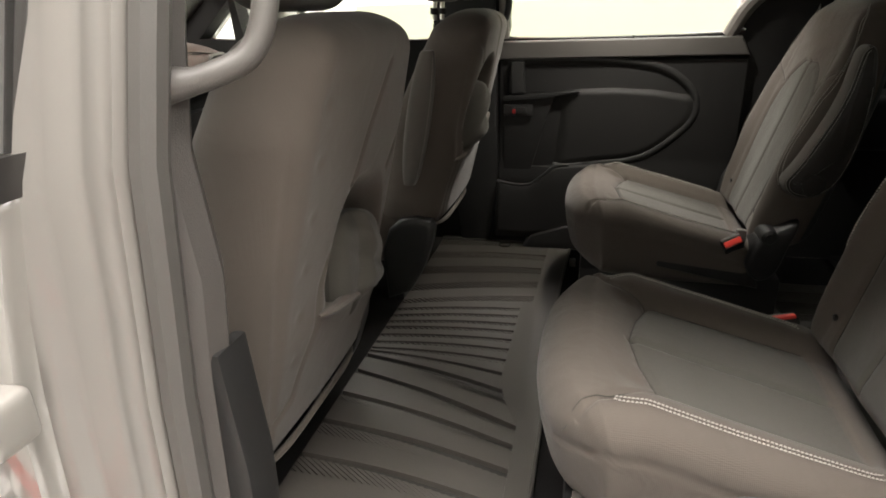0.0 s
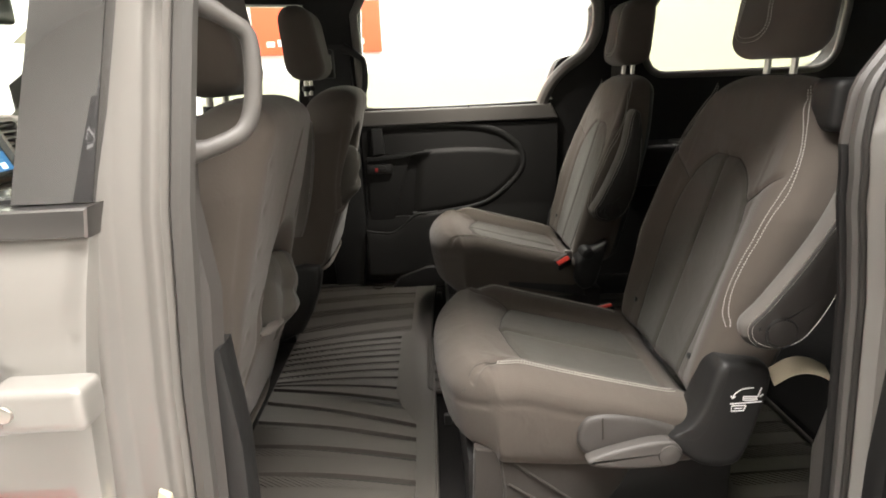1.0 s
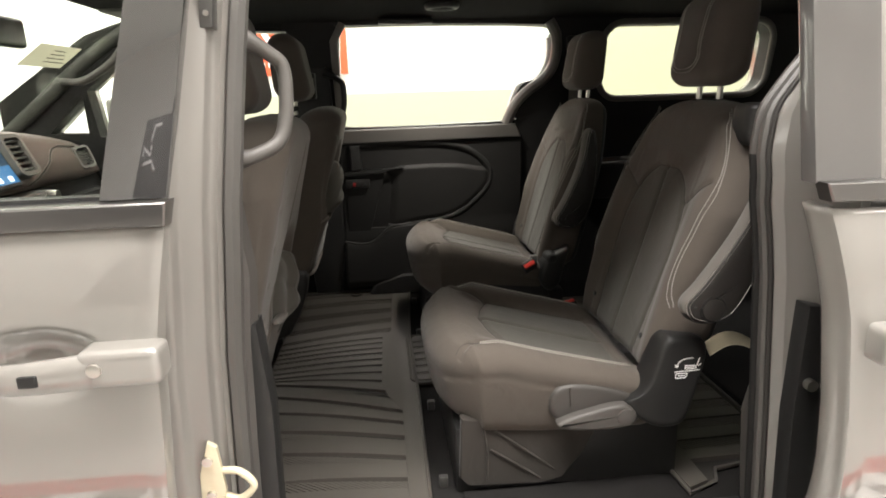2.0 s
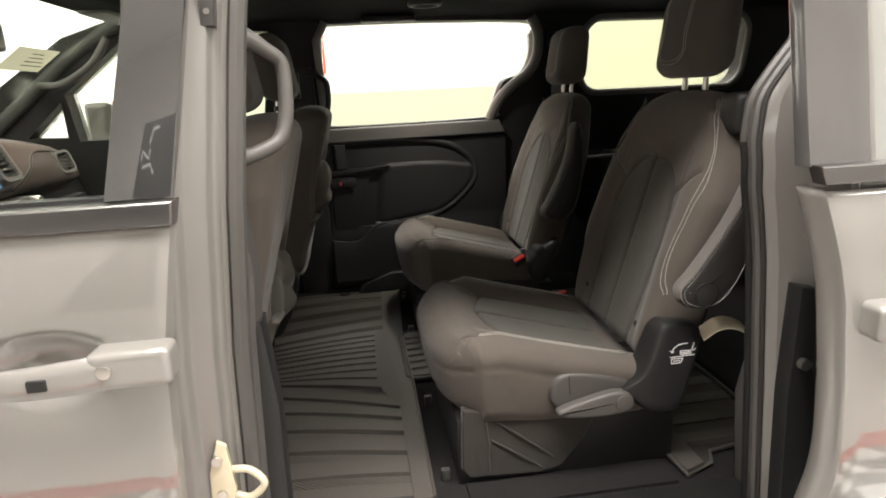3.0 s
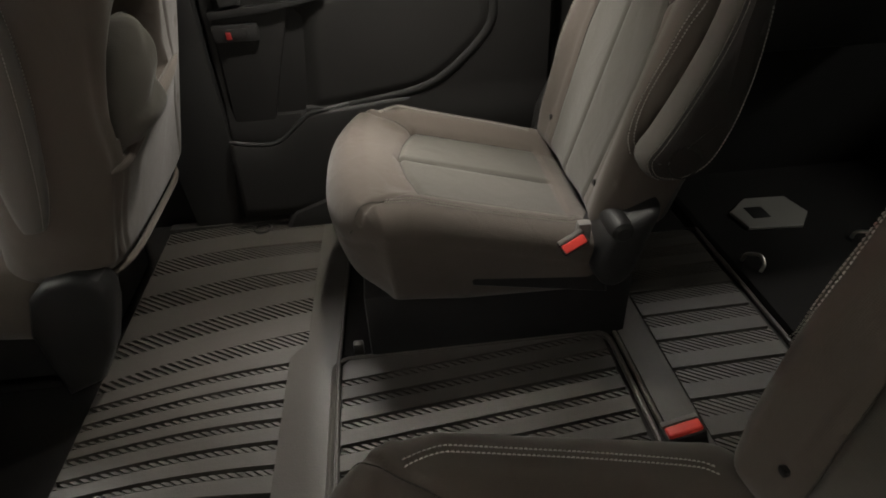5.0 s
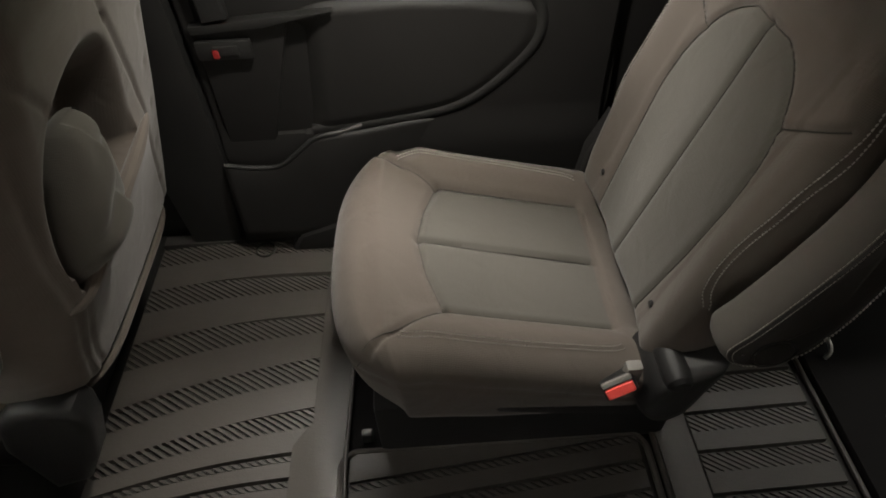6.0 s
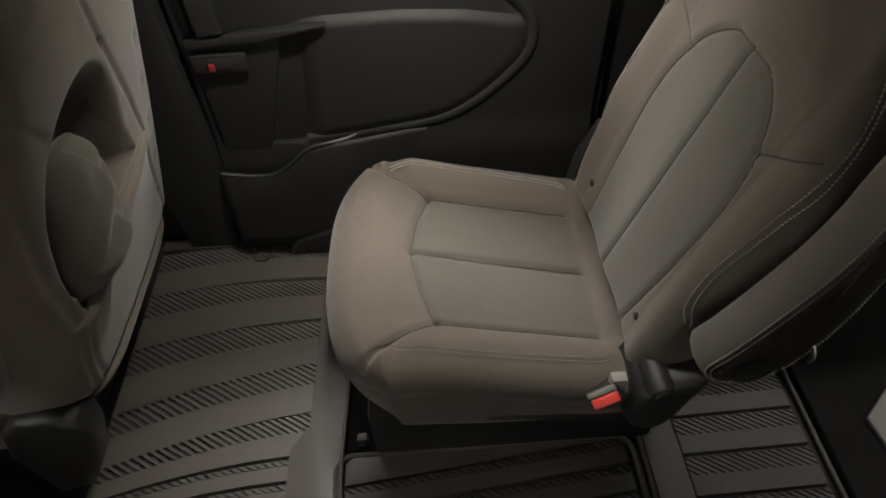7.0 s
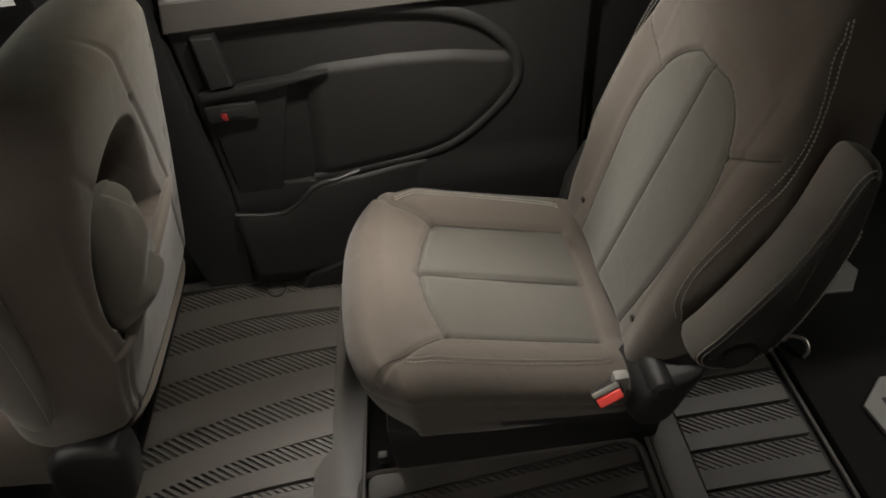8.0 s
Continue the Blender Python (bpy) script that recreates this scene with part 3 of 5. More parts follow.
grab_handle(-1)
grab_handle(1)
part("belt_cover", prism([(-0.83, 0.40), (-0.72, 0.40), (-0.69, 0.62), (-0.70, 1.10), (-0.715, 1.50), (-0.86, 1.50), (-0.88, 1.10)], "y", 0.775, 0.83, 0.012), PLASTIC, van, "black inner cover of the far pillar")
slider = part("belt_slider", boxed(-0.79, -0.755, 0.655, 0.70, 1.24, 1.34, 0.008), PLASTIC, van)
part("belt_anchor", boxed(-0.785, -0.76, 0.645, 0.656, 1.27, 1.32, 0.004), GREY_PLASTIC, slider)
webbing = [on_far(a, b, 0.775) for a, b in ((0.285, 1.43), (0.292, 1.36), (0.300, 1.27), (0.305, 1.18))]
v = [(a + s * 0.022, b - 0.004 * d, c) for a, b, c in webbing for s in (-1, 1) for d in (0, 1)]
f = []
for k in range(3):
    q = 4 * k
    f += [(q, q + 2, q + 6, q + 4), (q + 1, q + 5, q + 7, q + 3), (q, q + 4, q + 5, q + 1), (q + 2, q + 3, q + 7, q + 6)]
link("belt_webbing", v, f, GREY_PLASTIC, van, "grey seat belt webbing")
part("belt_guide", boxed(0.26, 0.325, 0.715, 0.745, 1.40, 1.46, 0.01), PLASTIC, van)


# ---- far sliding door, inside ----
far_door = part("far_sliding_door", prism([(-0.695, 0.43), (0.095, 0.43), (0.105, 0.75), (0.088, 1.05), (-0.69, 1.05)], "y", 0.805, 0.83, 0.006), TRIM, van, "black inner panel of the closed far sliding door")
# black ledge; the window's light on it is put in as grey
part("belt_ledge", prism([(-0.695, 1.052), (0.088, 1.058), (0.060, 1.115), (-0.68, 1.110)], "y", 0.782, 0.825, 0.010, 3), TRIM_GREY, far_door, "upper ledge, greyed for the window light on it")
part("lock_knob", tube([(-0.26, 0.80, 1.105), (-0.26, 0.80, 1.122)], 0.006), PLASTIC, far_door)
SPEAR = [(p[0], p[1]) for p in curve_points([(-0.66, 1.046), (-0.44, 1.052), (-0.20, 1.034), (-0.085, 0.973), (-0.048, 0.900), (-0.080, 0.828), (-0.20, 0.733), (-0.36, 0.702), (-0.50, 0.69)], 6)]
part("spear_trim", tube([(a, 0.802, b) for a, b in SPEAR], 0.013, flat=0.7), PLASTIC, far_door, "black curved trim line")
gx, gz = np.meshgrid(np.linspace(-0.690, 0.090, 150), np.linspace(0.46, 1.050, 116))
ring = [(-0.66, 0.69)] + [(a, b) for a, b in SPEAR[::-1]]
within = inside(gx, gz, ring)
edge = near_line(gx, gz, SPEAR)
dip = np.where(within, smooth(0.0, 0.03, edge), 0.0)
split = np.interp(gx, [-0.54, -0.44, -0.30, -0.18, -0.05], [0.934, 0.948, 0.952, 0.946, 0.925])
bulge = dip * smooth(0.012, -0.012, gz - split) * smooth(-0.53, -0.44, gx + 0.10 * (0.9 - gz))
hollow = np.where(within, 1, 0) * smooth(-0.44, -0.52, gx + 0.10 * (0.9 - gz)) * smooth(-0.60, -0.545, gx + 0.22 * (0.9 - gz)) * smooth(0.93, 0.90, gz)
gy = 0.8005 + 0.010 * dip - 0.017 * bulge + 0.018 * hollow - 0.012 * smooth(0.73, 0.63, gz)
nr, nc = gx.shape
gv = np.stack([gx.ravel(), gy.ravel(), gz.ravel()], 1)
gf = [(i * nc + j, i * nc + j + 1, (i + 1) * nc + j + 1, (i + 1) * nc + j) for i in range(nr - 1) for j in range(nc - 1)]
gs = [1 if within[q[0] // nc, q[0] % nc] else 0 for q in gf]
relief = link("moulded_panel", gv, gf, [TRIM, INSERT], far_door, "dark moulded door card with a padded armrest", gs, 60)
thick = relief.modifiers.new("thick", "SOLIDIFY")
thick.thickness, thick.offset = 0.004, 0
part("handle_bezel", prism([(-0.672, 0.922), (-0.50, 0.938), (-0.545, 0.79), (-0.585, 0.645), (-0.672, 0.645)], "y", 0.792, 0.812, 0.004, 3), TRIM, far_door)
part("bezel_spear", prism([(-0.672, 0.918), (-0.54, 0.926), (-0.42, 0.948), (-0.56, 0.942), (-0.672, 0.934)], "y", 0.776, 0.80, 0.004), PLASTIC, far_door, "thin satin edge above the switch")
part("pull_grip", prism([(-0.645, 0.940), (-0.600, 0.945), (-0.605, 1.045), (-0.648, 1.045)], "y", 0.772, 0.80, 0.008, 3), PLASTIC, far_door, "black pull grip")
bez = part("switch_bezel", boxed(-0.672, -0.572, 0.776, 0.79, 0.868, 0.905, 0.006), PLASTIC, far_door, "black switch surround")
part("window_switch", boxed(-0.640, -0.595, 0.772, 0.780, 0.878, 0.897, 0.003), PLASTIC, bez)
part("red_lock_switch", boxed(-0.642, -0.630, 0.770, 0.779, 0.875, 0.892, 0.003), RED_LAMP, bez)
pocket = [(p[0], p[1]) for p in curve_points([(-0.692, 0.638), (-0.63, 0.626), (-0.575, 0.630), (-0.525, 0.668), (-0.485, 0.696), (-0.40, 0.703), (-0.10, 0.708), (0.07, 0.715)], 5)]
top_x, top_z = np.array(pocket)[:, 0], np.array(pocket)[:, 1]
pv, pf, nx, nz = [], [], 60, 16
for i in range(nx + 1):
    x = -0.692 + 0.762 * i / nx
    hi = float(np.interp(x, top_x, top_z))
    deep = 0.044 * float(smooth(-0.22, -0.46, x)) + 0.003
    for k in range(nz + 1):
        s = (k / nz) ** 0.7
        pv.append((x, 0.803 - deep * (1 - 0.25 * s ** 6) - 0.012 * (1 - s), 0.44 + (hi - 0.44) * s))
for i in range(nx):
    for k in range(nz):
        q = i * (nz + 1) + k
        pf.append((q, q + nz + 1, q + nz + 2, q + 1))
mp = link("map_pocket", pv, pf, TRIM, far_door, "moulded map pocket", sharp=60)
md = mp.modifiers.new("thick", "SOLIDIFY")
md.thickness, md.offset = 0.005, 0
part("pocket_lip", tube([(a, 0.768 + 0.03 * float(smooth(-0.46, -0.36, a)), b) for a, b in pocket if a < -0.36], 0.006), PLASTIC, far_door)
part("door_foot", prism([(-0.60, 0.395), (-0.30, 0.395), (-0.20, 0.45), (-0.28, 0.485), (-0.45, 0.49), (-0.57, 0.45)], "y", 0.735, 0.80, 0.02, 3), TRIM, far_door)
part("rear_arm_ledge", boxed(0.30, 0.95, 0.62, 0.83, 0.80, 0.955, 0.03, 4), TRIM, van, "moulded rear side ledge")
cup = part("cup_holder", tube([(0.55 + 0.045 * math.cos(t), 0.70 + 0.045 * math.sin(t), 0.957) for t in np.linspace(0, 6.283, 20, endpoint=False)], 0.006, closed=True), CHROME, van, "satin cup holder ring")
part("cup_well", prism([(0.55 + 0.042 * math.cos(t), 0.70 + 0.042 * math.sin(t)) for t in np.linspace(0, 6.283, 20, endpoint=False)], "z", 0.954, 0.958), PLASTIC, cup)


# ---- near front door ----
def fd_edge(z):
    return float(np.interp(z, [0.40, 0.69, 0.91, 1.11, 1.31, 1.55], [-0.850, -0.842, -0.827, -0.793, -0.762, -0.725]))


def skin_y(z):
    """The door's crown: upright at the handle, tucked under below."""
    at = np.linspace(z - 0.025, z + 0.025, 7)
    return float(np.mean(np.interp(at, [0.30, 0.45, 0.60, 0.64, 0.68, 0.72, 0.82, 0.92, 1.0, 1.06, 1.095], [-0.940, -0.953, -0.991, -1.0005, -1.006, -1.008, -1.0095, -1.0095, -1.0065, -1.000, -0.993])))


def door_skin(name, parent, x_at, x_far, dy, scoop):
    """A crowned door panel with a rolled edge, from its shut line to x_far; scoop: the middle of the dish behind the handle."""
    zz = np.linspace(0.30, 1.09, 80)
    verts, faces = [], []
    cols = [0.012, 0.002, -0.003, -0.004, 0.000, 0.001, 0.004, 0.012, 0.03]
    deep = [0.066, 0.058, 0.048, 0.030, 0.025, 0.010, 0.003, 0.001, 0.0]
    run = 90
    m = len(cols) + run
    sgn = 1 if x_far > x_at(0.8) else -1
    for z in zz:
        e = x_at(z)
        for c, d in zip(cols, deep):
            verts.append((e + sgn * c, skin_y(z) + dy + d, z))
        for k in range(run):
            s = ((k + 1) / run) ** 1.4
            x = e + sgn * 0.03 + (x_far - e - sgn * 0.03) * s
            r = math.hypot((x - scoop[0]) / 0.105, (z - scoop[1]) / 0.058)
            verts.append((x, skin_y(z) + dy + 0.010 * s * s + 0.026 * float(smooth(1.0, 0.35, r)), z))
    for i in range(len(zz) - 1):
        for k in range(m - 1):
            q = (i * m + k, i * m + k + 1, (i + 1) * m + k + 1, (i + 1) * m + k)
            faces.append(q if sgn < 0 else q[::-1])
    ob = link(name, verts, faces, PAINT, parent, sharp=50)
    mod = ob.modifiers.new("thick", "SOLIDIFY")
    mod.thickness = 0.012
    mod.offset = -1 if ob.data.polygons[40 * (m - 1) + 60].normal.y < 0 else 1
    return ob


front_door = door_skin("front_door", van, fd_edge, -1.85, 0.0, (-0.985, 0.905))
front_door["label"] = "glossy grey painted front door, closed"
part("inner_panel", boxed(-1.80, -0.93, -0.935, -0.86, 0.42, 1.10, 0.02), TRIM, front_door)
part("belt_moulding", prism([(-1.85, 1.088), (fd_edge(1.09), 1.088), (fd_edge(1.12), 1.121), (-1.85, 1.113)], "y", -1.004, -0.955, 0.006, 3), CHROME, front_door, "satin belt moulding")
part("pillar_applique", prism([(fd_edge(1.12) - 0.092, 1.122), (fd_edge(1.12) - 0.004, 1.122), (fd_edge(1.55) - 0.004, 1.55), (fd_edge(1.55) - 0.075, 1.55)], "y", -0.985, -0.955, 0.003), APPLIQUE, front_door, "glossy dark pillar cover")
for v in front_door.children[-1].data.vertices:
    v.co.y += lean_near(v.co.z)
part("window_frame", plate([(-1.85, 1.115), (fd_edge(1.12) - 0.09, 1.115), (fd_edge(1.55) - 0.073, 1.55), (-1.36, 1.58), (-1.85, 1.25)], [[(-1.78, 1.125), (fd_edge(1.12) - 0.098, 1.125), (fd_edge(1.50) - 0.082, 1.50), (-1.36, 1.53), (-1.78, 1.24)]], -0.965, -0.935, lean_near), PLASTIC, front_door)
pane = part("pane", plate([(-1.79, 1.118), (fd_edge(1.12) - 0.094, 1.118), (fd_edge(1.51) - 0.08, 1.51), (-1.36, 1.54), (-1.79, 1.25)], [], -0.955, -0.951, lean_near), GLASS, front_door)
pane.visible_shadow = False


def pull_handle(parent, x0, x1, z, dy, keyed):
    """A strap handle over a scooped cup; its rear block carries the lock."""
    s = 1 if x1 > x0 else -1
    pts = [(x0 + (x1 - x0) * t, dy - 1.022 - 0.026 * math.sin(math.pi * min(1, t * 1.15 + 0.05)) ** 0.6, z - 0.002 - 0.008 * (1 - t)) for t in np.linspace(0, 0.68, 14)]
    bar = part("door_handle", tube(pts, [0.019 + 0.006 * k / 13 for k in range(14)], 14, flat=0.5), PAINT, parent, "painted pull handle")
    blk = part("handle_block", boxed(min(x1, x1 - s * 0.105), max(x1, x1 - s * 0.105), dy - 1.050, dy - 1.0, z - 0.028, z + 0.024, 0.013, 5), PAINT, bar)
    if keyed:
        part("key_cylinder", disc(x1 - s * 0.082, z + 0.000, 0.0095, dy - 1.054, dy - 1.044, 20, 0.002), STEEL, blk, "bright round key cylinder")
        part("entry_button", boxed(x1 - s * 0.16 - 0.012, x1 - s * 0.16 + 0.012, dy - 1.0625, dy - 1.05, z - 0.014, z + 0.002, 0.003), PLASTIC, bar, "dark entry button")


pull_handle(front_door, -1.09, -0.812, 0.912, 0.0, True)
striker = part("door_striker", prism([(-0.815, 0.63), (-0.785, 0.63), (-0.775, 0.66), (-0.782, 0.735), (-0.795, 0.745), (-0.812, 0.69)], "y", -0.966, -0.955, 0.003), ZINC, van, "yellowish zinc striker plate")
part("striker_loop", tube(curve_points([(-0.785, -0.955, 0.648), (-0.755, -0.965, 0.645), (-0.732, -0.968, 0.668), (-0.752, -0.965, 0.692), (-0.785, -0.955, 0.690)], 6), 0.006), ZINC, striker)
for z in (0.655, 0.715):
    part("striker_screw", disc(-0.797, z, 0.008, -0.972, -0.962, 12, 0.001), STEEL, striker)
hook = part("hinge_plate", prism([(-0.746, 1.343), (-0.728, 1.343), (-0.720, 1.42), (-0.740, 1.42)], "y", -0.912, -0.885, 0.003), BRACKET, van, "dark grey striker bracket")
for z in (1.362, 1.392):
    part("bolt", disc(-0.735, z, 0.004, -0.9145, -0.909, 12), STEEL, hook)


# ---- near sliding door, slid open along the van's side ----
def sd_edge(z):
    return float(np.interp(z, [0.30, 0.625, 0.70, 0.80, 0.94, 0.99, 1.10], [0.116, 0.118, 0.116, 0.109, 0.092, 0.081, 0.052]))


slide = door_skin("sliding_door", van, sd_edge, 1.02, -0.115, (0.30, 0.905))
slide["label"] = "glossy grey painted sliding door, slid open"
part("inner_shell", boxed(0.16, 1.0, -1.050, -1.03, 0.34, 1.09, 0.008), PAINT, slide)
part("belt_moulding", prism([(0.052, 1.100), (1.02, 1.098), (1.02, 1.124), (0.042, 1.125)], "y", -1.117, -1.088, 0.005, 3), CHROME, slide, "satin belt moulding")
ap = part("pillar_applique", prism([(0.040, 1.122), (0.130, 1.122), (0.136, 1.57), (0.040, 1.57)], "y", -1.10, -1.07, 0.003), APPLIQUE_REAR, slide, "glossy dark pillar cover")
sp = part("pane", plate([(0.140, 1.120), (1.0, 1.120), (0.95, 1.53), (0.146, 1.55)], [], -1.088, -1.084), SMOKED, slide, "privacy glass, greyed for its reflections")
st = part("glass_edge", prism([(0.131, 1.122), (0.139, 1.122), (0.145, 1.57), (0.137, 1.57)], "y", -1.097, -1.08, 0.001), GREY_PLASTIC, slide, "pale strip beside the glass")
for o in (ap, sp, st):
    for v in o.data.vertices:
        v.co.y += lean_near(v.co.z)
pull_handle(slide, 0.40, 0.118, 0.915, -0.112, False)


# ---- front of the cabin ----
def dash_front(y):
    return float(np.interp(y, [-0.8, -0.2, 0.15, 0.45, 0.65, 0.8], [-1.60, -1.585, -1.590, -1.600, -1.625, -1.66]))


def dash_low(y):
    return float(np.interp(y, [-0.8, 0.0, 0.25, 0.60, 0.8], [1.0, 1.0, 0.995, 0.985, 0.98]))


def dash_top(y):
    return float(np.interp(y, [-0.8, 0.1, 0.3, 0.5, 0.65, 0.8], [1.175, 1.178, 1.170, 1.145, 1.125, 1.09]))


def dash_at(y, s):
    """A point of the pad's face: s from 0 at its lower edge to 1 at the top."""
    lo, hi = dash_low(y), dash_top(y)
    return (dash_front(y) - float(np.interp(s, [0, 0.12, 0.4, 0.8, 1], [0.012, 0.0, 0.012, 0.055, 0.11])), y, lo + (hi - lo) * float(np.interp(s, [0, 0.12, 0.4, 0.8, 1], [0.0, 0.08, 0.42, 0.90, 1.0])))


rings = []
for y in np.linspace(-0.78, 0.78, 40):
    rings.append([dash_at(y, s) for s in np.linspace(0, 1, 14)] + [(-1.95, y, dash_top(y) - 0.005), (-1.95, y, 0.92), (-1.68, y, dash_low(y) - 0.01)])
dash = loft(rings, [DASH], van, "dashboard", "brown vinyl dashboard pad with cream stitching", sharp=50)
part("lower_dash", prism([(-1.95, 0.55), (-1.66, 0.55), (-1.63, 0.72), (-1.64, 0.90), (-1.67, 0.992), (-1.95, 0.992)], "y", -0.78, 0.78, 0.01), TRIM, dash, "black lower dashboard")
for d in (0.0, 0.045):
    seam = [dash_at(y, s + d) for y, s in curve_points([(0.16, 0.10), (0.24, 0.20), (0.32, 0.36), (0.38, 0.54), (0.45, 0.64), (0.56, 0.66), (0.66, 0.66)], 8)]
    rows = dashes([(a + 0.001, b, c) for a, b, c in seam], lambda p: np.array((1.0, 0, 0.4)))
    tagged(link("dash_stitching", *join([rows]), THREAD, dash, "cream stitching"), kind="stuff")
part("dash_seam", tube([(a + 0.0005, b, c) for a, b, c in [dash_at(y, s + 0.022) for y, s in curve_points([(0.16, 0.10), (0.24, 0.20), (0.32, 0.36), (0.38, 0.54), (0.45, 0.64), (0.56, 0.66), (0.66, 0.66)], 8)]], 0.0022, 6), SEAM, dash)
lean_back = Matrix.Translation((-1.578, -0.055, 1.03)) @ Matrix.Rotation(radians(-25), 4, "Y")
disp = part("touch_display", boxed(-0.03, 0.006, -0.145, 0.145, -0.012, 0.150, 0.010, 3), PLASTIC, dash, "lit touch display in a dark frame")
bits = [disp, part("lit_screen", boxed(0.004, 0.0075, -0.132, 0.132, 0.0, 0.055), SCREEN, disp), part("screen_page", boxed(0.004, 0.0075, -0.132, 0.132, 0.056, 0.138), SCREEN_DARK, disp)]
for k in range(5):
    bits.append(part("screen_icon", boxed(0.007, 0.0085, -0.118 + 0.052 * k, -0.098 + 0.052 * k, 0.006, 0.022, 0.001), SCREEN_ICON, disp))
for k in range(4):
    bits.append(part("print_bar", boxed(0.007, 0.0085, 0.02, 0.06 + 0.012 * (k % 3), 0.070 + 0.016 * k, 0.074 + 0.016 * k), SCREEN_ICON, disp))
for o in bits:
    o.data.transform(lean_back)


def vent(x, y, z, w, h, turn, back, n, rim):
    turned = Matrix.Translation((x, y, z)) @ Matrix.Rotation(radians(back), 4, "Y") @ Matrix.Rotation(radians(turn), 4, "Z")
    fr = part("air_vent", plate(roundrect(-w / 2, w / 2, -h / 2, h / 2, 0.022), [roundrect(-w / 2 + rim, w / 2 - rim, -h / 2 + rim, h / 2 - rim, 0.014)], -0.012, 0.03), GREY_PLASTIC, dash, "air vent with a silver rim")
    bits = [fr, part("vent_back", boxed(-w / 2 + 0.008, w / 2 - 0.008, 0.022, 0.03, -h / 2 + 0.008, h / 2 - 0.008), PLASTIC, fr)]
    for k in range(n):
        q = -h / 2 + 0.022 + (h - 0.044) * k / (n - 1)
        bits.append(part("slat", boxed(-w / 2 + rim, w / 2 - rim, -0.004, 0.018, q - 0.0025, q + 0.0035), TRIM_GREY, fr))
    for o in bits:
        o.data.transform(turned)


vent(-1.600, 0.140, 1.103, 0.105, 0.135, 90, -24, 6, 0.013)
vent(-1.632, 0.605, 1.055, 0.085, 0.085, 78, -18, 5, 0.009)
part("glove_box", boxed(-1.68, -1.615, 0.25, 0.72, 0.70, 0.93, 0.02), PLASTIC, dash)
knobs = part("control_panel", boxed(-1.62, -1.556, -0.15, 0.22, 0.925, 0.990, 0.014, 3), TRIM_GREY, dash, "grey climate control panel")
for y in (-0.013, 0.19):
    kn = prism([(y + 0.018 * math.cos(t), 0.972 + 0.018 * math.sin(t)) for t in np.linspace(0, 6.283, 18, endpoint=False)], "x", -1.562, -1.53, 0.003)
    part("knob", kn, STEEL, knobs, "bright ridged knob")
for k in range(4):
    part("panel_key", boxed(-1.558, -1.552, 0.02 + 0.037 * k, 0.048 + 0.037 * k, 0.962, 0.980, 0.002), PLASTIC, knobs)
part("steering_wheel", tube([(-1.56 + 0.10 * math.sin(t), -0.42 + 0.185 * math.cos(t), 1.02 + 0.16 * math.sin(t)) for t in np.linspace(0, 6.283, 36, endpoint=False)], 0.015, closed=True), PLASTIC, van)
ws = part("windscreen", prism([(-2.02, 1.08), (-1.33, 1.585), (-1.33, 1.592), (-2.03, 1.085)], "y", -0.74, 0.74), GLASS, van)
ws.visible_shadow = False
for side in (-1, 1):
    pts = [(-2.02, side * 0.80, 1.12), (-1.80, side * 0.785, 1.29), (-1.58, side * 0.765, 1.455), (-1.36, side * 0.735, 1.57)]
    part("a_pillar_trim", tube([(a, b, c - 0.006) for a, b, c in curve_points(pts, 5)], 0.027, 12, flat=0.8), DARK_SMOOTH, van, "dark windscreen pillar trim")
part("pillar_grip", tube(curve_points([(-1.72, 0.74, 1.335), (-1.62, 0.70, 1.335), (-1.50, 0.68, 1.40), (-1.44, 0.70, 1.49)], 5), 0.014), TRIM_GREY, van)
part("header_trim", boxed(-1.40, -1.24, -0.72, 0.72, 1.535, 1.585, 0.02), HEADLINER, van)
part("sun_visor", boxed(-1.37, -1.28, 0.30, 0.62, 1.525, 1.54, 0.006), GREY_PLASTIC, van)
mir = part("rear_view_mirror", boxed(-1.50, -1.465, -0.18, 0.055, 1.40, 1.478, 0.015, 4), MIRROR, van)
part("mirror_stem", tube([(-1.49, 0.0, 1.46), (-1.53, 0.0, 1.49)], 0.010), PLASTIC, mir)
stick = part("windscreen_sticker", boxed(-0.13, 0.13, -0.052, 0.052, 0, 0.0015), PAPER, van, "pale paper sticker with printed lines")
stick.matrix_world = Matrix.Translation((-1.572, 0.385, 1.402)) @ Matrix.Rotation(radians(-36.2), 4, "Y") @ Matrix.Rotation(radians(90), 4, "Z")
for k in range(4):
    part("print_line", boxed(-0.02, 0.05 + 0.02 * k, -0.030 + 0.018 * k, -0.027 + 0.018 * k, -0.001, 0.0), SEAM, stick)
part("outside_mirror", boxed(-1.70, -1.58, 1.02, 1.18, 1.10, 1.27, 0.03, 4), PAINT, van)


# ---- second-row captain chairs ----
Z0 = 0.388


def settle(verts, pts, k=6):
    """Lay 2D points (x, y) on the top of a shaped cushion: height from its nearest vertices."""
    out = []
    for x, y in pts:
        d = np.hypot(verts[:, 0] - x, verts[:, 1] - y) - verts[:, 2] * 0.05
        near = np.argsort(d)[:k]
        w = 1 / (np.hypot(verts[near, 0] - x, verts[near, 1] - y) + 1e-3) ** 2
        out.append((x, y, float((verts[near, 2] * w).sum() / w.sum()) + 0.0023))
    return out


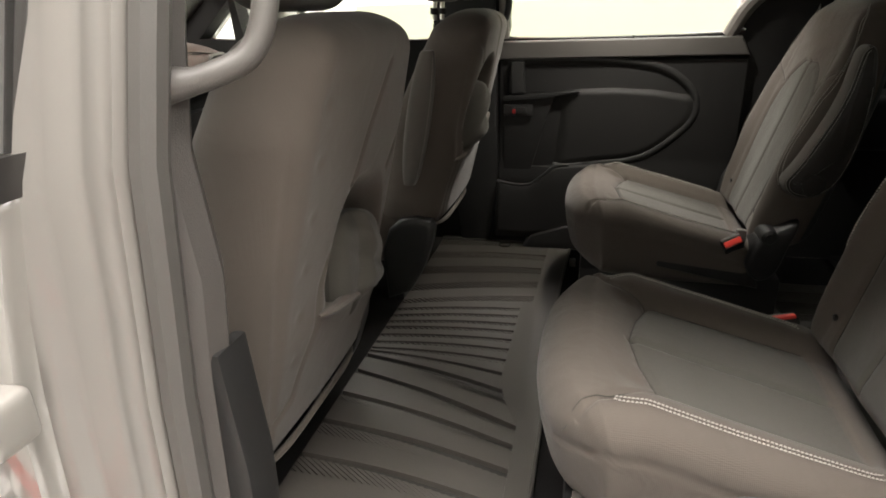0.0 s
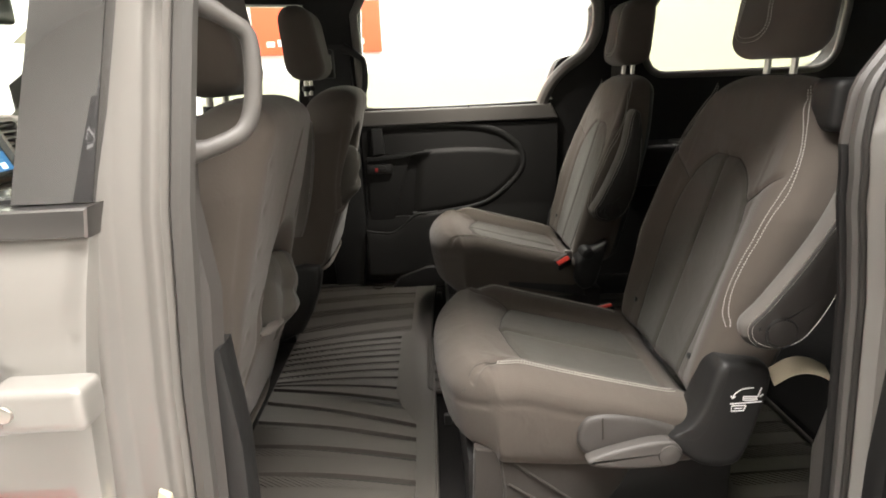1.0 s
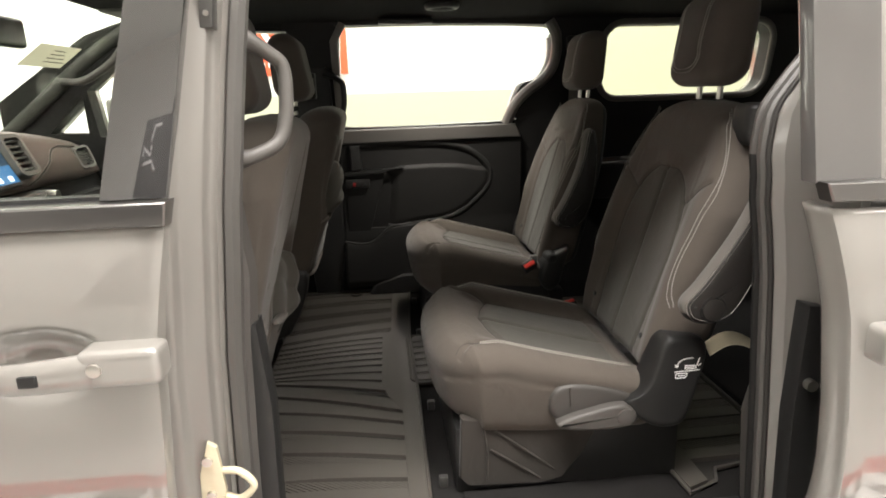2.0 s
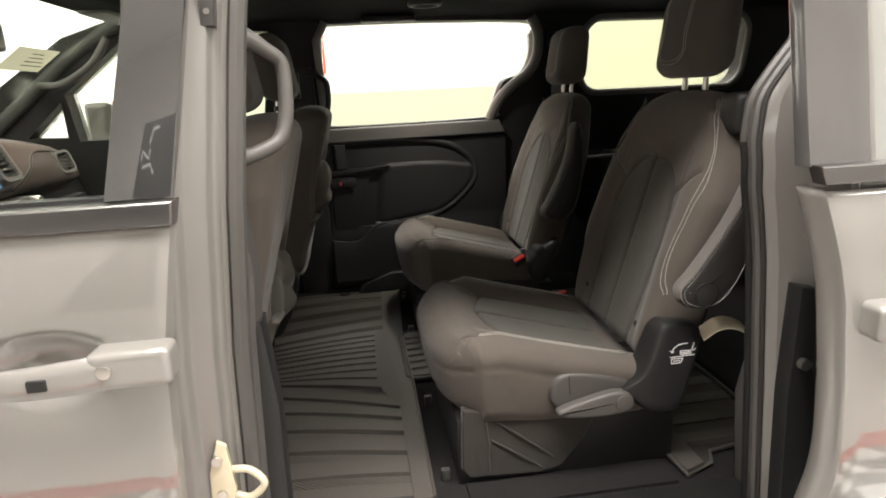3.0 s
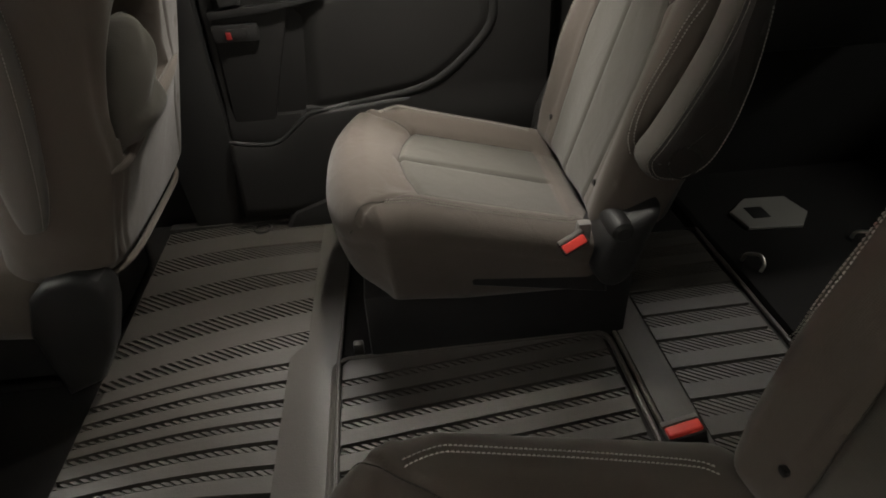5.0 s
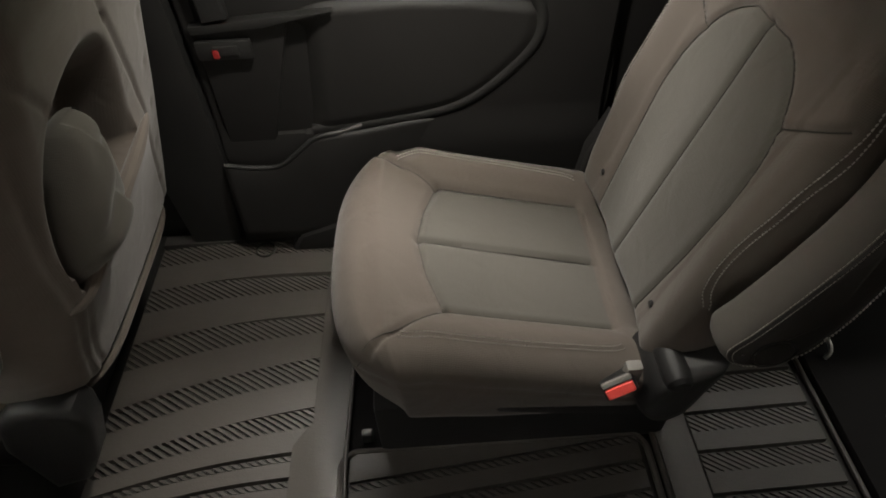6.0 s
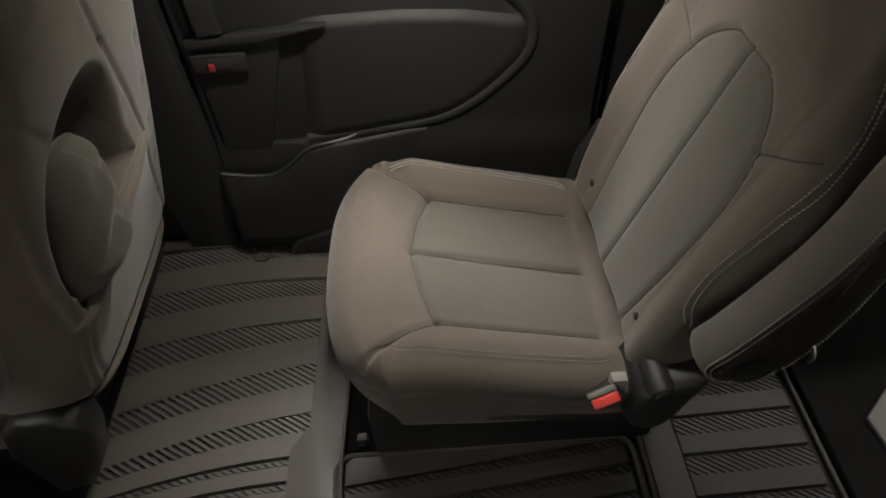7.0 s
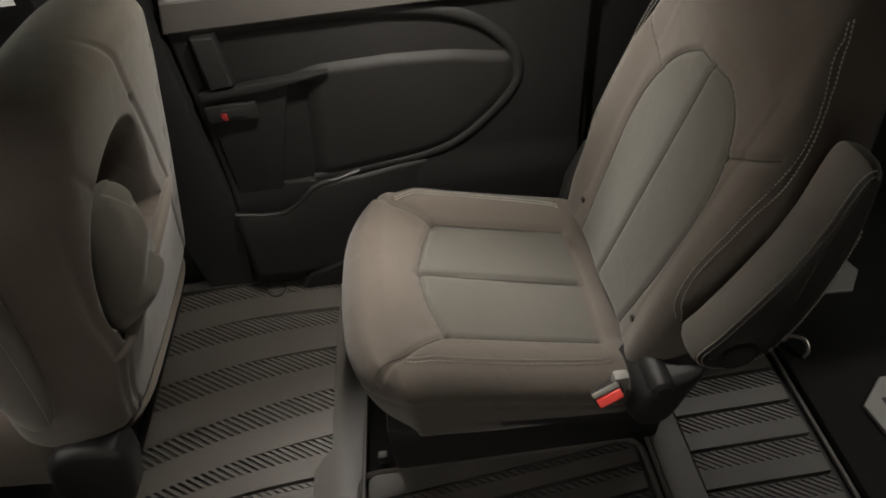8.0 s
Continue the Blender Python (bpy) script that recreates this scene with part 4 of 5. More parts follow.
def dense(line, step=0.007):
    """The same 2D line with points at even steps."""
    p = np.array(line, float)
    run = np.concatenate([[0], np.cumsum(np.linalg.norm(np.diff(p, axis=0), axis=1))])
    s = np.linspace(0, run[-1], max(3, int(run[-1] / step)))
    return np.stack([np.interp(s, run, p[:, k]) for k in range(2)], 1)


def offset(line, d):
    """A 2D line moved sideways by d."""
    p = np.array(line)
    way = np.gradient(p, axis=0)
    way /= np.linalg.norm(way, axis=1)[:, None]
    return p + d * np.stack([-way[:, 1], way[:, 0]], 1)


INS = [(-0.262, 0.137), (-0.284, 0.075), (-0.297, 0.008), (-0.286, -0.065), (-0.262, -0.137)]
CUSHION_SEAMS = [[(-0.262, 0.137), (0.0, 0.139)], [(-0.262, -0.137), (0.0, -0.139)], [(-0.297, 0.004), (0.0, 0.0)], INS,
                 [(-0.262, 0.137), (-0.335, 0.184), (-0.39, 0.212), (-0.42, 0.225)], [(-0.262, -0.137), (-0.335, -0.184), (-0.39, -0.212), (-0.42, -0.225)],
                 [(0.006, 0.15), (0.012, 0.0), (0.006, -0.15)]]


def cushion_top(x, y):
    base = np.interp(x, [-0.46, -0.40, -0.36, -0.33, -0.297, -0.2, -0.1, 0.0, 0.07], [0.722, 0.738, 0.742, 0.735, 0.720, 0.692, 0.665, 0.638, 0.622])
    return base + (0.022 + 0.006 * (y > 0)) * smooth(0.12, 0.185, np.abs(y)) * smooth(-0.34, -0.28, x)


def cushion(parent):
    v, f = rounded(0.255, 0.246, 0.11, 0.050, 112, 104, 26)
    x, y, t = v[:, 0] - 0.19, v[:, 1].copy(), (v[:, 2] + 0.11) / 0.22
    top = cushion_top(x, y)
    for line in CUSHION_SEAMS:
        top = top - (0.0025 if line is CUSHION_SEAMS[-1] else 0.0075) * np.exp(-(near_line(x, y, line) / 0.0052) ** 2) * (t > 0.7)
    top = top + 0.003 * np.sin(y * 21) * smooth(-0.26, -0.2, x) * (np.abs(y) < 0.14)
    low = np.interp(x, [-0.45, -0.38, -0.2, 0.06], [0.555, 0.535, 0.520, 0.520])
    z = low + (top - low) * t
    front = smooth(-0.30, -0.445, x)
    x = x + 0.022 * front - 0.016 * front * (1 - (y / 0.243) ** 2) + 0.030 * front * (1 - t) ** 2
    x = x + 0.046 * front * np.abs(y / 0.243) ** 4
    y = y * (1 - 0.05 * front ** 2) * (1 - 0.03 * (1 - t) - 0.06 * (1 - t) ** 3)
    lip = np.exp(-((z - (top - 0.058)) / 0.0035) ** 2) * ((np.abs(v[:, 1]) > 0.23) | (v[:, 0] < -0.24))
    y = y - np.sign(y) * 0.003 * lip * (np.abs(v[:, 1]) > 0.2)
    x = x + 0.003 * lip * (v[:, 0] < -0.22)
    pts = np.stack([x, y, z - Z0], 1)
    mid = np.array([pts[list(q)].mean(0) for q in f])
    slot = (inside(mid[:, 0], mid[:, 1], INS + [(0.0, -0.139), (0.0, 0.139)]) & (mid[:, 2] > 0.2)).astype(int)
    ob = link("seat_cushion", pts, f, [CLOTH, CLOTH_IN], parent, "taupe cloth cushion with a paler pleated insert", slot, 60)
    rows = []
    for s in (1, -1):
        line = [(a, s * b) for a, b in curve_points([(-0.326, 0.192), (-0.308, 0.196), (-0.27, 0.198), (-0.16, 0.199), (-0.07, 0.197), (-0.015, 0.194), (0.006, 0.186)], 8)]
        for d in (-0.004, 0.004):
            rows.append(dashes([(a, b, c + 0.0014) for a, b, c in settle(pts, offset(line, d))], lambda p: np.array((0.2, 0, 1.0)), wide=0.0010, high=0.0011))
    # dark tubes put the groove's shade into each seam
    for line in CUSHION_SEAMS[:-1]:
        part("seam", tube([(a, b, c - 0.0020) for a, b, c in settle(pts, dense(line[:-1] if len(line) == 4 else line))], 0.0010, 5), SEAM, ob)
    tagged(link("cushion_stitching", *join(rows), THREAD, ob, "white double stitching"), kind="stuff")
    return ob


def back_plane(z):
    return 0.045 + (z - 0.70) * 0.30


LEAF = [(a, b) for a, b in curve_points([(0.118, 0.66), (0.130, 0.76), (0.139, 0.85), (0.141, 0.915), (0.132, 0.970), (0.108, 1.020), (0.078, 1.048), (0.044, 1.066)], 4)]
BACK_INS = [(-a, b) for a, b in LEAF] + LEAF[::-1]
BACK_SEAMS = [BACK_INS, [(0.0, 0.66), (0.0, 1.066)], [(0.122, 0.998), (0.212, 1.058)], [(-0.122, 0.998), (-0.212, 1.058)]]
SIDE_STITCH = [(0.232, 0.805), (0.222, 0.835), (0.220, 0.90), (0.228, 0.97), (0.232, 1.03), (0.224, 1.085), (0.196, 1.14), (0.172, 1.175), (0.160, 1.20)]


def backrest(parent):
    v, f = rounded(0.05, 0.25, 0.30, 0.047, 14, 100, 116)
    s = (v[:, 2] + 0.30) / 0.60
    z = 0.630 + s * 0.585
    wide = np.interp(s, [0, 0.2, 0.45, 0.65, 0.8, 0.92, 1], [0.222, 0.236, 0.248, 0.240, 0.218, 0.192, 0.165]) / 0.25
    y = v[:, 1] * wide
    y = y * (1 + 0.075 * np.exp(-((s - 0.72) / 0.22) ** 2) * np.where(y < 0, 1.0, 0.25))
    z = z - 0.025 * (v[:, 1] / 0.25) ** 4 * s
    thick = np.interp(s, [0, 0.5, 1], [0.135, 0.115, 0.085])
    front = v[:, 0] < 0.0
    bolster = np.interp(s, [0, 0.15, 0.4, 0.65, 0.85, 1], [0.25, 0.75, 1.0, 0.75, 0.25, 0.0]) * smooth(0.13, 0.20, np.abs(y))
    dx = -0.025 * bolster * front
    for line in BACK_SEAMS:
        dx = dx + 0.0055 * np.exp(-(near_line(y, z, line) / 0.0045) ** 2) * (v[:, 0] < -0.03)
    dx = dx - 0.0018 * np.cos(y * 40) * (np.abs(y) < 0.15) * (v[:, 0] < -0.03) * (z < 1.1)
    x = back_plane(z) + (v[:, 0] + 0.05) / 0.10 * thick + dx
    pts = np.stack([x, y, z - Z0], 1)
    mid = np.array([pts[list(q)].mean(0) for q in f])
    cut = np.array([v[list(q)].mean(0)[0] for q in f])
    slot = (inside(mid[:, 1], mid[:, 2] + Z0, BACK_INS) & (cut < -0.03)).astype(int)
    slot[(cut > 0.03)] = 2
    ob = link("backrest", pts, f, [CLOTH, CLOTH_IN, PLASTIC], parent, "reclined cloth backrest with a stitched insert", slot, 60)
    rows = []
    ahead = pts[(v[:, 0] < -0.03)]
    for sg in (1, -1):
        line = [(sg * a, b) for a, b in curve_points(SIDE_STITCH, 8)]
        for d in (-0.004, 0.004):
            flat = offset(line, d)
            sw = np.stack([ahead[:, 1], ahead[:, 2] + Z0, -ahead[:, 0]], 1)
            laid = settle(sw, flat)
            rows.append(dashes([(-c - 0.0005, a, b - Z0) for a, b, c in laid], lambda p: np.array((-1.0, 0, 0.3))))
    flat = np.stack([ahead[:, 1], ahead[:, 2] + Z0, -ahead[:, 0]], 1)
    # shade of the backrest creases, laid in as dark tubes
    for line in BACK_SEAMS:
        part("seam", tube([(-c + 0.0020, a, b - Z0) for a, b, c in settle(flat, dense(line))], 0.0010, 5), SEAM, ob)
    tagged(link("backrest_stitching", *join(rows), THREAD, ob, "white double stitching"), kind="stuff")
    for sg in (1, -1):
        part("hook_eye", tube([(back_plane(0.712) - 0.008, sg * 0.150, 0.712 - Z0), (back_plane(0.712) + 0.01, sg * 0.150, 0.712 - Z0)], 0.006), PLASTIC, ob)
    return ob


def headrest(parent, cx, cz, lean, stitched=True, hy=0.110, hx=0.046, hz=0.10):
    v, f = rounded(hx, hy, hz, hx - 0.004, 14, 30, 26)
    s = v[:, 2] / hz
    y = v[:, 1] * (1 + 0.05 * s - 0.04 * s * s)
    x = cx + v[:, 0] * (1.05 - 0.12 * s) + lean * (v[:, 2]) - 0.010 * (1 - (v[:, 1] / hy) ** 2) * (v[:, 0] < 0)
    pts = np.stack([x, y, cz + v[:, 2] - Z0], 1)
    ob = link("headrest", pts, f, CLOTH, parent, "cloth headrest on two steel posts", None, 60)
    for sg in (-1, 1):
        part("headrest_post", tube([(cx - 0.005, sg * 0.045, cz - 0.16 - Z0), (cx, sg * 0.045, cz - 0.07 - Z0)], 0.0065), STEEL, ob, "bright steel post")
        part("post_collar", tube([(cx - 0.004, sg * 0.045, cz - 0.145 - Z0), (cx - 0.003, sg * 0.045, cz - 0.128 - Z0)], 0.013), PLASTIC, ob)
    if stitched:
        line = [(a, b) for a, b in curve_points([(-0.058, cz + 0.085), (-0.050, cz), (-0.055, cz - 0.04), (-0.03, cz - 0.062), (0.03, cz - 0.062), (0.055, cz - 0.04), (0.050, cz), (0.058, cz + 0.085)], 8)]
        ahead = pts[v[:, 0] < -0.02]
        sw = np.stack([ahead[:, 1], ahead[:, 2] + Z0, -ahead[:, 0]], 1)
        rows = []
        for d in (-0.004, 0.004):
            rows.append(dashes([(-c - 0.001, a, b - Z0) for a, b, c in settle(sw, offset(line, d))], lambda p: np.array((-1.0, 0, 0.1))))
        tagged(link("headrest_stitching", *join(rows), THREAD, ob, "white stitching"), kind="stuff")
    return ob


ARM_SIDE = [(0.056, 0.836), (0.074, 0.868), (0.093, 0.905), (0.113, 0.948), (0.131, 0.992), (0.145, 1.040), (0.152, 1.085), (0.158, 1.114), (0.170, 1.124), (0.184, 1.110), (0.193, 1.045), (0.193, 0.980), (0.186, 0.918), (0.172, 0.864), (0.150, 0.822), (0.112, 0.802), (0.072, 0.808)]


def armrest(parent, yc, tilt, inner):
    """A padded arm folded up: a leaf-shaped side, with a paler pad along its front and a dark cover on its flank."""
    side = np.array(curve_points(ARM_SIDE, 5, True)) - (0.110, 0.832)
    side = side @ np.array(Matrix.Rotation(radians(tilt), 2)) + (0.110, 0.827)
    tip = side[40]
    n = len(side)
    way = np.roll(side, -1, 0) - np.roll(side, 1, 0)
    inward = np.stack([way[:, 1], -way[:, 0]], 1) / np.linalg.norm(way, axis=1)[:, None]
    half = np.interp(np.linalg.norm(side - tip, axis=1), [0, 0.03, 0.15, 0.3], [0.010, 0.012, 0.024, 0.045])
    front = np.array([k < 39 or k > n - 4 for k in range(n)])

    def ring(y, deep):
        p = side + inward * np.minimum(deep, 0.8 * half)[:, None]
        return [(p[k, 0], yc + y, p[k, 1] - Z0) for k in range(n)]

    steps = [(-0.040, 0.030), (-0.0395, 0.016), (-0.038, 0.008), (-0.035, 0.003), (-0.031, 0.0)]
    steps += [(-0.031 + (inner + 0.031) * q, deep) for q, deep in ((0.16, -0.003), (0.46, -0.004), (0.73, -0.002), (0.91, 0.003), (1.0, 0.012))]
    rings = [ring(*q) for q in steps]
    verts = [p for r in rings for p in r]
    faces, slots = [], []
    for i in range(len(rings) - 1):
        for k in range(n):
            faces.append((i * n + k, (i + 1) * n + k, (i + 1) * n + (k + 1) % n, i * n + (k + 1) % n))
            slots.append(1 if front[k] and 3 <= i else 0)
    faces += [tuple(range(n)), tuple(range((len(rings) - 1) * n, len(rings) * n))[::-1]]
    slots += [0, 0]
    ob = link("armrest", verts, faces, [ARM_FLANK, CLOTH_ARM], parent, "folded-up armrest with a paler padded face", slots, 60)
    rows = []
    for y, deep in ((-0.0375, 0.0062), (-0.0338, 0.0012)):
        line = [ring(y - 0.0008, deep)[k] for k in list(range(n - 6, n)) + list(range(0, 42))]
        rows.append(dashes(line, lambda p: np.array((-0.7, -0.7, 0.2))))
    line = [ring(-0.0400, 0.0070)[k] for k in range(50, n - 4)]
    rows.append(dashes(line, lambda p: np.array((0.1, -1.0, 0))))
    tagged(link("armrest_stitching", *join(rows), THREAD, ob, "white double stitching"), kind="stuff")
    cap = part("pivot_cap", disc(0.110, 0.829 - Z0, 0.022, yc - 0.0425, yc - 0.036, 28, 0.002), ARM_FLANK, ob, "round black pivot cap")
    part("cap_ring", tube([(0.110 + 0.0255 * math.cos(t), yc - 0.0405, 0.829 - Z0 + 0.0255 * math.sin(t)) for t in np.linspace(0, 6.283, 30, endpoint=False)], 0.0012, 6, closed=True), PLASTIC, cap)
    return ob


def recliner_cover(parent):
    outline = curve_points([(0.048, 0.748), (0.062, 0.754), (0.118, 0.748), (0.137, 0.722), (0.122, 0.640), (0.100, 0.562), (0.070, 0.546), (0.034, 0.550), (-0.004, 0.574), (-0.030, 0.604), (-0.026, 0.618), (-0.004, 0.630), (0.014, 0.655), (0.028, 0.696), (0.038, 0.730)], 5, True)
    cx, cz = 0.066, 0.655
    rings = []
    for y, k in ((-0.196, 0.94), (-0.208, 0.985), (-0.220, 1.0), (-0.248, 1.0), (-0.258, 0.985), (-0.265, 0.95), (-0.2685, 0.89), (-0.2692, 0.78), (-0.2692, 0.3)):
        rings.append([(cx + (a - cx) * k, y, cz + (b - cz) * k - Z0) for a, b in outline])
    ob = loft(rings, [PLASTIC], parent, "recliner_cover", "black plastic recliner cover", sharp=60)
    part("front_rib", tube([(a, -0.262, b - Z0) for a, b in curve_points([(0.058, 0.742), (0.053, 0.712), (0.043, 0.674), (0.030, 0.634), (0.014, 0.612), (-0.004, 0.612), (-0.014, 0.622)], 5)], 0.0075, 10), PLASTIC, ob, "raised black rib")
    return ob


def domed_cover(parent):
    """A small rounded cover over the recliner of the far chair."""
    outline = curve_points([(0.022, 0.640), (0.032, 0.670), (0.056, 0.692), (0.086, 0.708), (0.114, 0.722), (0.122, 0.714), (0.108, 0.664), (0.084, 0.580), (0.046, 0.560), (0.016, 0.600)], 6, True)
    cx, cz = 0.066, 0.650
    rings = []
    for y, s in ((-0.165, 1.0), (-0.235, 1.0), (-0.252, 0.975), (-0.263, 0.91), (-0.269, 0.80), (-0.271, 0.55), (-0.2715, 0.2)):
        rings.append([(cx + (a - cx) * s, y, cz + (b - cz) * s - Z0) for a, b in outline])
    ob = loft(rings, [PLASTIC], parent, "recliner_cover", "black rounded recliner cover", sharp=60)
    part("pivot_boss", tube([(0.058, y, 0.680 - Z0) for y in (-0.19, -0.256, -0.268, -0.2735)], [0.022, 0.022, 0.019, 0.012], 20), PLASTIC, ob, "black round pivot boss")
    return ob


def pictogram(parent):
    """A white print of a folding seat on the recliner cover."""
    y = -0.2700
    strokes = [[(0.069, 0.690), (0.074, 0.699), (0.083, 0.705), (0.094, 0.707), (0.104, 0.707)], [(0.066, 0.694), (0.069, 0.688), (0.074, 0.692)], [(0.118, 0.707), (0.113, 0.690)], [(0.122, 0.694), (0.116, 0.689)], [(0.088, 0.691), (0.112, 0.690)], [(0.088, 0.687), (0.112, 0.687)], [(0.088, 0.691), (0.088, 0.683)], [(0.090, 0.683), (0.113, 0.684)],
               [(0.066, 0.678), (0.121, 0.680)], [(0.069, 0.674), (0.094, 0.674)], [(0.069, 0.664), (0.090, 0.664)], [(0.069, 0.674), (0.069, 0.664)], [(0.094, 0.674), (0.090, 0.664)], [(0.074, 0.669), (0.088, 0.669)]]
    bm = bmesh.new()
    for st in strokes:
        tube([(a, y, b - Z0) for a, b in st], 0.0012, 6, flat=0.5, bm=bm)
    return part("folding_pictogram", bm, PRINT, parent, "white printed folding-seat symbol")


def buckle(parent, at, tilt, roll=0):
    """A belt buckle; tilt: degrees by which its head leans to the side; roll: its turn on the webbing."""
    m = Matrix.Translation(at) @ Matrix.Scale(0.90, 4) @ Matrix.Rotation(radians(tilt), 4, "X") @ Matrix.Rotation(radians(-14), 4, "Y") @ Matrix.Rotation(radians(roll), 4, "Z")
    ob = part("belt_buckle", boxed(-0.027, 0.027, -0.016, 0.016, -0.075, 0.0, 0.006, 3), PLASTIC, parent, "black belt buckle")
    bits = [ob, part("release_button", boxed(-0.023, 0.023, -0.0135, 0.004, -0.006, 0.006, 0.004, 3), RED, ob, "red release button"),
            part("buckle_frame", boxed(-0.025, 0.025, 0.006, 0.015, -0.006, 0.005, 0.003), GREY_PLASTIC, ob, "grey buckle mouth")]
    for o in bits:
        o.data.transform(m)
    return ob


def seat_base(parent):
    bm = boxed(-0.385, 0.12, -0.205, 0.205, 0.0, 0.16, 0.012)
    base = part("seat_base", bm, PLASTIC, parent, "black folding seat base")
    for sg in (-1, 1):
        part("floor_latch", boxed(-0.42, -0.40, sg * 0.175 - 0.008, sg * 0.175 + 0.008, 0.0, 0.028, 0.004), BRACKET, base, "bright floor latch")
    return base


def captain_chair(label, y):
    ob = thing("captain_chair", label, "car seat", "second-row seats", at=(0, y, Z0))
    cushion(ob)
    backrest(ob)
    headrest(ob, 0.245, 1.345, 0.12)
    seat_base(ob)
    return ob


near_chair = captain_chair("taupe cloth captain chair with white stitching beside the open door", -0.450)
far_chair = copy_thing(near_chair, pose(0, 0.4405, Z0))
far_chair["label"] = "taupe cloth captain chair with white stitching beside the closed far door"
armrest(near_chair, -0.278, 10, 0.002)
armrest(far_chair, -0.278, 0, 0.024)
recliner_cover(near_chair)
domed_cover(far_chair)
pictogram(near_chair)
part("belt_guide", boxed(0.200, 0.275, -0.238, -0.165, 1.128 - Z0, 1.212 - Z0, 0.020, 4), PLASTIC, near_chair, "black plastic shoulder guide")
skirt = prism([(-0.372, 0.58 - Z0), (-0.378, 0.435 - Z0), (-0.36, 0.412 - Z0), (-0.20, 0.405 - Z0), (-0.15, 0.415 - Z0), (-0.10, 0.48 - Z0), (-0.075, 0.53 - Z0)], "y", -0.218, -0.19, 0.008, 3)
sk = part("valance", skirt, VALANCE_SHADED, near_chair, "hanging cloth valance under the cushion")
for a, b in (((-0.325, 0.56), (-0.318, 0.425)), ((-0.30, 0.545), (-0.17, 0.44)), ((-0.31, 0.50), (-0.20, 0.42))):
    part("fold", tube([(a[0], -0.218, a[1] - Z0), ((a[0] + b[0]) / 2 + 0.004, -0.2215, (a[1] + b[1]) / 2 - Z0), (b[0], -0.2165, b[1] - Z0)], 0.0028), VALANCE_SHADED, sk)
# tilt lever on the near chair, a plain shield on the far one
bezel = part("lever_bezel", prism([(a, b - Z0) for a, b in curve_points([(-0.190, 0.615), (-0.178, 0.645), (-0.145, 0.655), (-0.09, 0.648), (-0.03, 0.630), (0.010, 0.604), (0.0, 0.556), (-0.06, 0.545), (-0.13, 0.555), (-0.18, 0.582)], 4, True)], "y", -0.252, -0.20, 0.012, 4), PILLAR, near_chair, "lever surround in a darker brown than the cushion")
part("tilt_lever", prism([(a, b - 0.010 - Z0) for a, b in curve_points([(-0.178, 0.588), (-0.162, 0.576), (-0.10, 0.569), (-0.045, 0.570), (-0.016, 0.580), (-0.010, 0.600), (-0.028, 0.620), (-0.06, 0.622), (-0.11, 0.612), (-0.155, 0.600)], 4, True)], "y", -0.274, -0.246, 0.009, 4), TRIM_GREY, bezel, "grey plastic tilt lever")
part("lever_hub", disc(-0.034, 0.586 - Z0, 0.019, -0.277, -0.268, 24, 0.002), TRIM_GREY, bezel)
part("bezel_slit", tube([(-0.148, -0.2525, 0.652 - Z0), (-0.146, -0.2535, 0.61 - Z0)], 0.0015), SEAM, bezel)
buckle(near_chair, (0.0, 0.258, 0.652 - Z0), -10)
part("side_shield", prism([(-0.212, 0.628 - Z0), (-0.195, 0.642 - Z0), (-0.10, 0.628 - Z0), (-0.04, 0.606 - Z0), (0.05, 0.575 - Z0), (0.06, 0.53 - Z0), (-0.19, 0.575 - Z0)], "y", -0.238, -0.19, 0.010, 3), PLASTIC, far_chair, "black plastic side shield")
buckle(far_chair, (-0.022, -0.256, 0.664 - Z0), 48, 24)
part("belt_tongue", boxed(-0.012, 0.012, -0.246, -0.228, 0.650 - Z0, 0.690 - Z0, 0.005), GREY_PLASTIC, far_chair, "grey buckle stalk")
part("hinge_cover", prism([(0.02, 0.60 - Z0), (0.06, 0.60 - Z0), (0.10, 0.74 - Z0), (0.07, 0.78 - Z0), (0.035, 0.70 - Z0)], "y", 0.225, 0.262, 0.010, 3), PLASTIC, far_chair)
strap = thing("pull_strap", "beige woven release strap hanging beside the captain chair", "strap", at=(0.153, -0.70, 0.72))
v = []
for a, b, c in curve_points([(-0.012, 0.0, 0.002), (0.018, -0.006, 0.024), (0.048, -0.010, 0.026), (0.078, -0.014, 0.012), (0.086, -0.014, 0.000)], 4):
    v += [(a, b - 0.016, c - 0.014), (a, b + 0.010, c + 0.004), (a + 0.001, b - 0.016, c - 0.016), (a + 0.001, b + 0.010, c + 0.002)]
f = []
for k in range(len(v) // 4 - 1):
    q = 4 * k
    f += [(q, q + 1, q + 5, q + 4), (q + 2, q + 6, q + 7, q + 3), (q, q + 4, q + 6, q + 2), (q + 1, q + 3, q + 7, q + 5)]
link("webbing", v, f, STRAP, strap)


# ---- front seats ----
def front_back(z):
    return -0.785 + (z - 0.62) * 0.255


